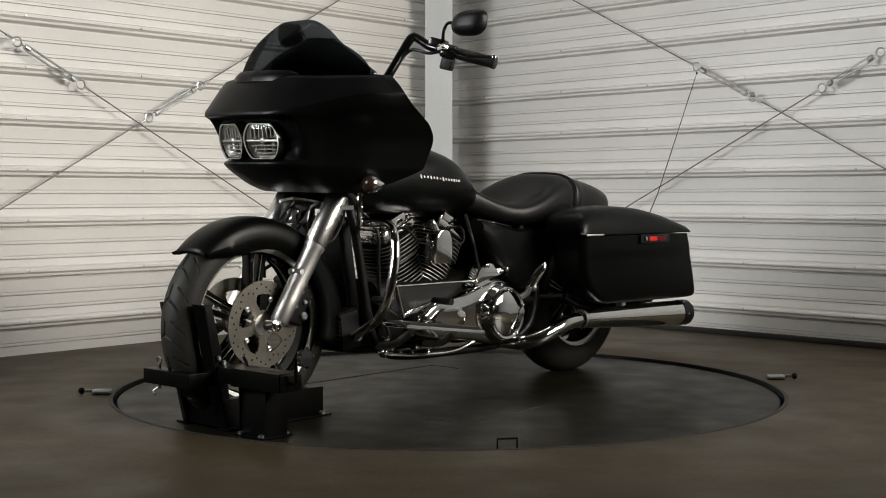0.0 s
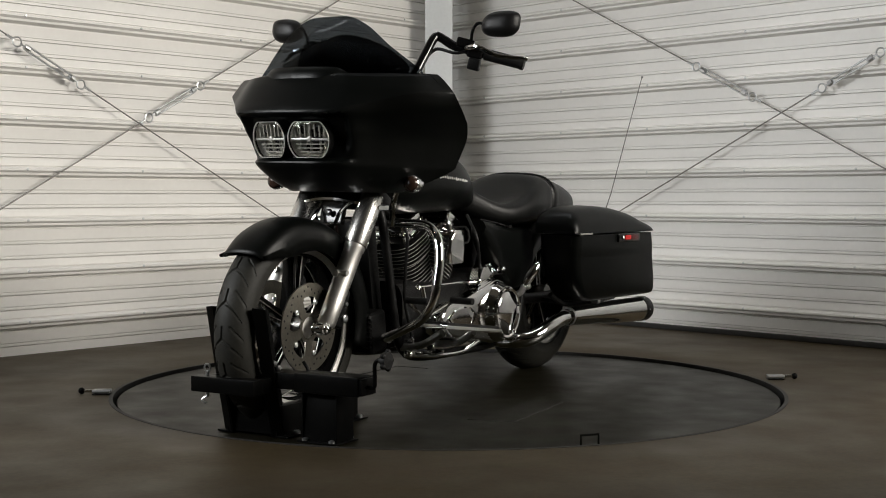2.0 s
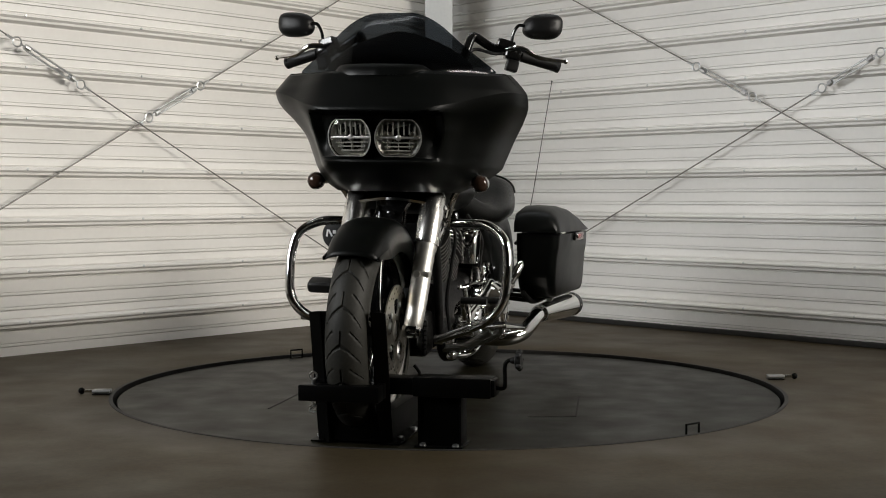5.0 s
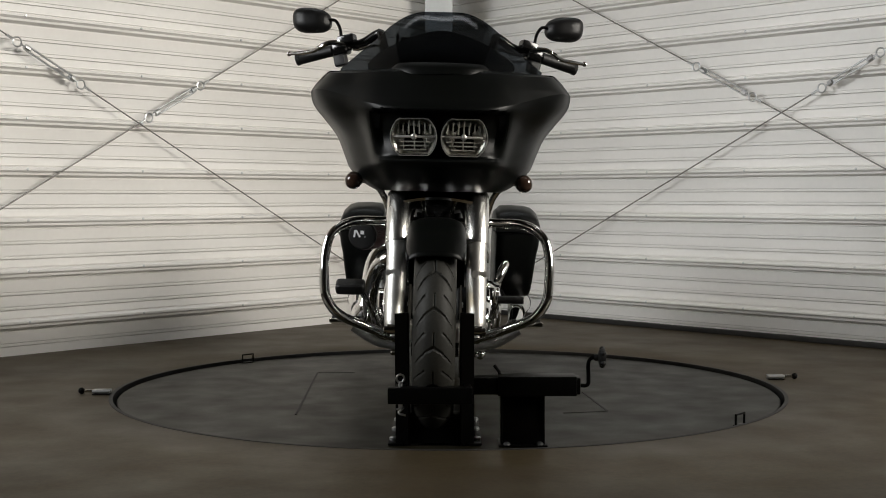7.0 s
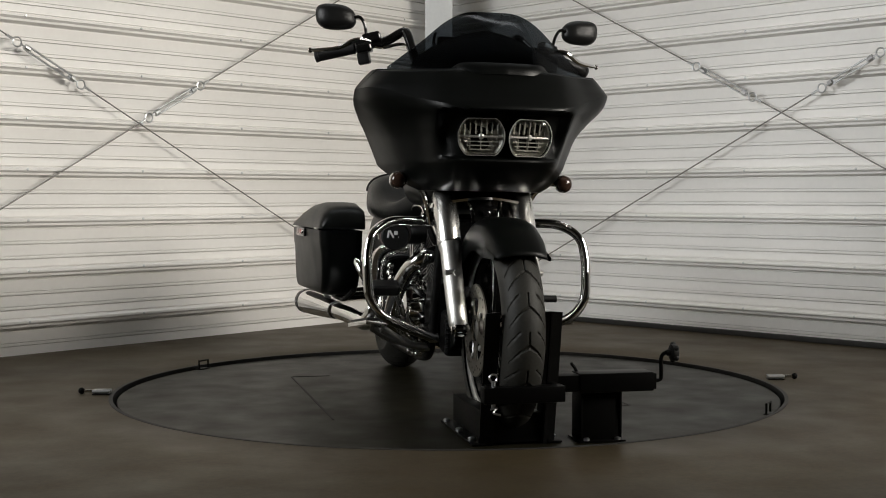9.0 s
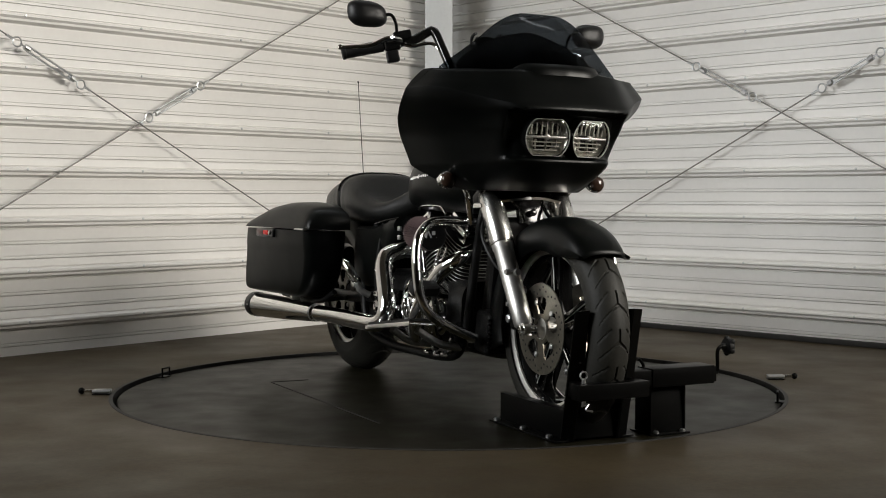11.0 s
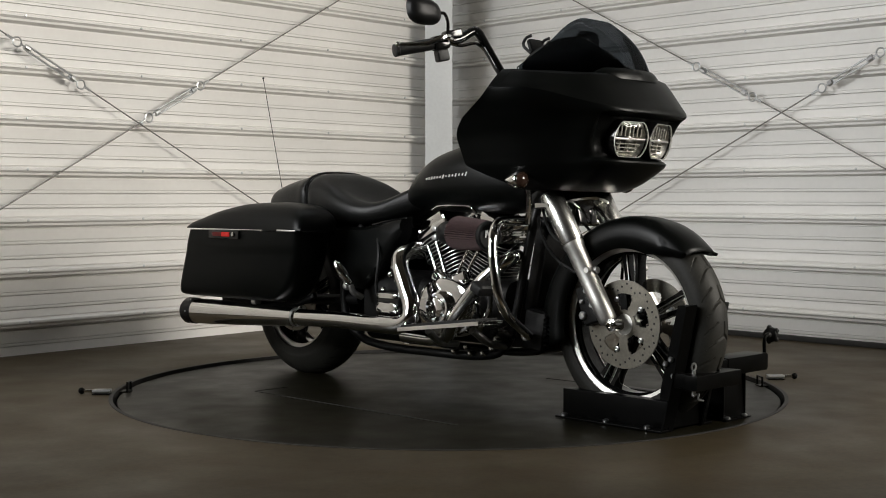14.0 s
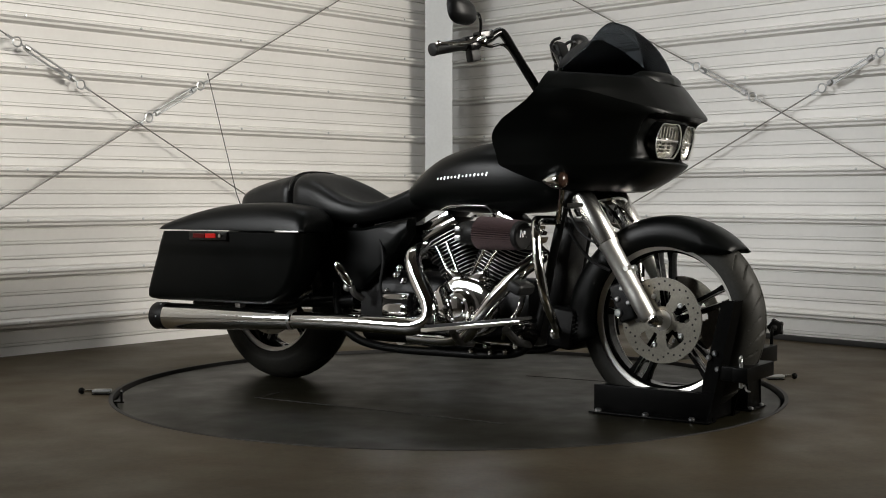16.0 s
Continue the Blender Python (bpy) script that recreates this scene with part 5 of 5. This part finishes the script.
# ---- wheel chock ----
chock = new("wheel_chock")
tagged(chock, "black steel clamp-on wheel chock bolted to the turntable", "wheel chock")
for s in (1, -1):
    # upright side plates, folded outwards at the top
    bm = B()
    o = [(-1.090, -0.014), (-1.035, -0.014), (-1.048, 0.11), (-1.110, 0.370), (-1.176, 0.376), (-1.135, 0.18)]
    slab(bm, o, side_plane(s * 0.072 if s > 0 else -0.080), 0.008, 0.001)
    up_ = part("side_plate", bm, CHOCKM, chock, "black folded steel side plate")
    bm = B()
    rows = []
    for y, z in ((-1.176, 0.376), (-1.135, 0.18), (-1.090, -0.014)):
        rows.append([Vector((s * 0.076, y - 0.002, z)), Vector((s * 0.112, y + 0.012, z - 0.004)), Vector((s * 0.112, y + 0.018, z - 0.004)), Vector((s * 0.076, y + 0.006, z))])
    grid(bm, rows, True, True)
    part("plate_flange", bm, CHOCKM, up_)
    # long foot rails
    bm = B()
    box(bm, (0.006, 0.42, 0.090), pose(s * 0.092, -0.880, 0.031), 0.002)
    box(bm, (0.045, 0.42, 0.006), pose(s * 0.112, -0.880, -0.011), 0.002)
    box(bm, (0.038, 0.42, 0.006), pose(s * 0.074, -0.880, 0.073), 0.002)
    part("foot_rail", bm, CHOCKM, chock)
    for y in (-0.70, -0.87, -1.03):
        bm = B()
        lathe(bm, [(0.011, 0), (0.011, 0.007), (0.007, 0.010), (0, 0.011)], (s * 0.122, y, -0.008), (0, 0, 1), 12, False)
        part("bolt", bm, ZINC, chock, "zinc bolt")
    for y, z in ((-1.09, 0.205), (-1.07, 0.19), (-1.10, 0.155)):
        bm = B()
        lathe(bm, [(0.009, 0), (0.009, 0.006), (0.005, 0.010)], (s * 0.083, y, z), (s, 0, 0), 10)
        part("bolt", bm, ZINC, chock, "zinc bolt")
# front cross bar with its pin
bm = B()
box(bm, (0.235, 0.05, 0.046), pose(-0.012, -1.19, 0.147), 0.004)
part("cross_bar", bm, CHOCKM, chock, "black square cross bar")
bm = B()
box(bm, (0.028, 0.09, 0.044), pose(-0.095, -1.16, 0.147), 0.003)
part("cross_bar_socket", bm, CHOCKM, chock)
bm = B()
box(bm, (0.020, 0.09, 0.044), pose(0.092, -1.16, 0.147), 0.003)
part("cross_bar_socket", bm, CHOCKM, chock)
bm = B()
tube(bm, [(-0.095, -1.18, 0.105), (-0.095, -1.18, 0.182)], 0.006)
pts = [Vector((-0.095 + 0.011 * math.cos(t), -1.18, 0.192 + 0.011 * math.sin(t))) for t in (2 * math.pi * k / 16 for k in range(17))]
tube(bm, pts, 0.003, sides=6)
tube(bm, [(-0.105, -1.185, 0.105), (-0.085, -1.19, 0.112), (-0.100, -1.20, 0.098), (-0.08, -1.205, 0.092)], 0.003, 14, 6)
part("locking_pin", bm, ZINC, chock, "zinc locking pin with clip")
# front floor plate
bm = B()
box(bm, (0.15, 0.06, 0.085), pose(0, -1.055, 0.034), 0.003)
part("front_plate", bm, CHOCKM, chock)
# side arm, pedestal and crank
bm = B()
box(bm, (0.34, 0.075, 0.048), pose(0.245, -1.078, 0.160), 0.004)
arm_ = part("side_arm", bm, CHOCKM, chock, "black square side arm")
bm = B()
box(bm, (0.225, 0.083, 0.056), pose(0.292, -1.078, 0.160), 0.004)
part("arm_sleeve", bm, CHOCKM, arm_)
bm = B()
tube(bm, [(0.190, -1.06, 0.180), (0.184, -1.06, 0.196), (0.170, -1.06, 0.214)], 0.005, sides=8)
part("clamp_lever", bm, CHOCKM, arm_)
bm = B()
box(bm, (0.125, 0.006, 0.15), pose(0.252, -1.020, 0.055, 4), 0.002)
box(bm, (0.006, 0.085, 0.15), pose(0.192, -1.053, 0.055), 0.002)
box(bm, (0.006, 0.085, 0.15), pose(0.312, -1.053, 0.055), 0.002)
box(bm, (0.125, 0.006, 0.15), pose(0.252, -1.086, 0.055, -4), 0.002)
box(bm, (0.14, 0.115, 0.005), pose(0.252, -1.053, -0.012), 0.001)
part("pedestal", bm, CHOCKM, chock, "black steel pedestal leg")
for x in (0.205, 0.30):
    for y in (-1.100, -1.006):
        bm = B()
        lathe(bm, [(0.010, 0), (0.010, 0.007), (0.006, 0.010), (0, 0.011)], (x, y, -0.012), (0, 0, 1), 12, False)
        part("bolt", bm, ZINC, chock, "zinc bolt")
bm = B()
tube(bm, [(0.405, -1.085, 0.160), (0.437, -1.085, 0.160), (0.440, -1.085, 0.18), (0.440, -1.085, 0.225), (0.450, -1.085, 0.238), (0.48, -1.085, 0.240)], 0.006, 24, 10)
ck = part("crank", bm, CHOCKM, chock, "black hand crank")
bm = B()
lathe(bm, [(0.008, 0), (0.010, 0.006), (0.010, 0.012), (0.024, 0.016), (0.026, 0.024), (0.024, 0.032), (0.0, 0.034)], (0.455, -1.085, 0.239), (1, 0, 0), 20, False)
for k in range(5):
    t = 2 * math.pi * k / 5
    ball(bm, (0.480, -1.085 + 0.024 * math.cos(t), 0.239 + 0.024 * math.sin(t)), (0.009, 0.009, 0.009), seg=8)
part("crank_knob", bm, GRIP, ck, "black star knob")

TURN = [(0, -42.60), (1, -36.68), (2, -30.67), (3, -24.61), (4, -18.51), (5, -12.39), (6, -6.24), (7, -0.05), (8, 6.20),
        (9, 12.50), (10, 18.86), (11, 25.27), (12, 31.70), (13, 38.10), (14, 44.41), (15, 50.52), (16, 56.35)]


def motions():
    """The turntable turns steadily and carries the motorcycle and the chock with it."""
    walk(turntable, [(t, pose(0, 0, 0, 0, 0, a)) for t, a in TURN])
    walk(bike, [(t, pose(0, 0, 0, 0, 0, a) @ pose(BOFF - 0.009, 0, -0.002, 0, 1.3, 0)) for t, a in TURN])
    walk(chock, [(t, pose(0, 0, 0, 0, 0, a) @ pose(BOFF, 0, 0.0045)) for t, a in TURN])


motions()
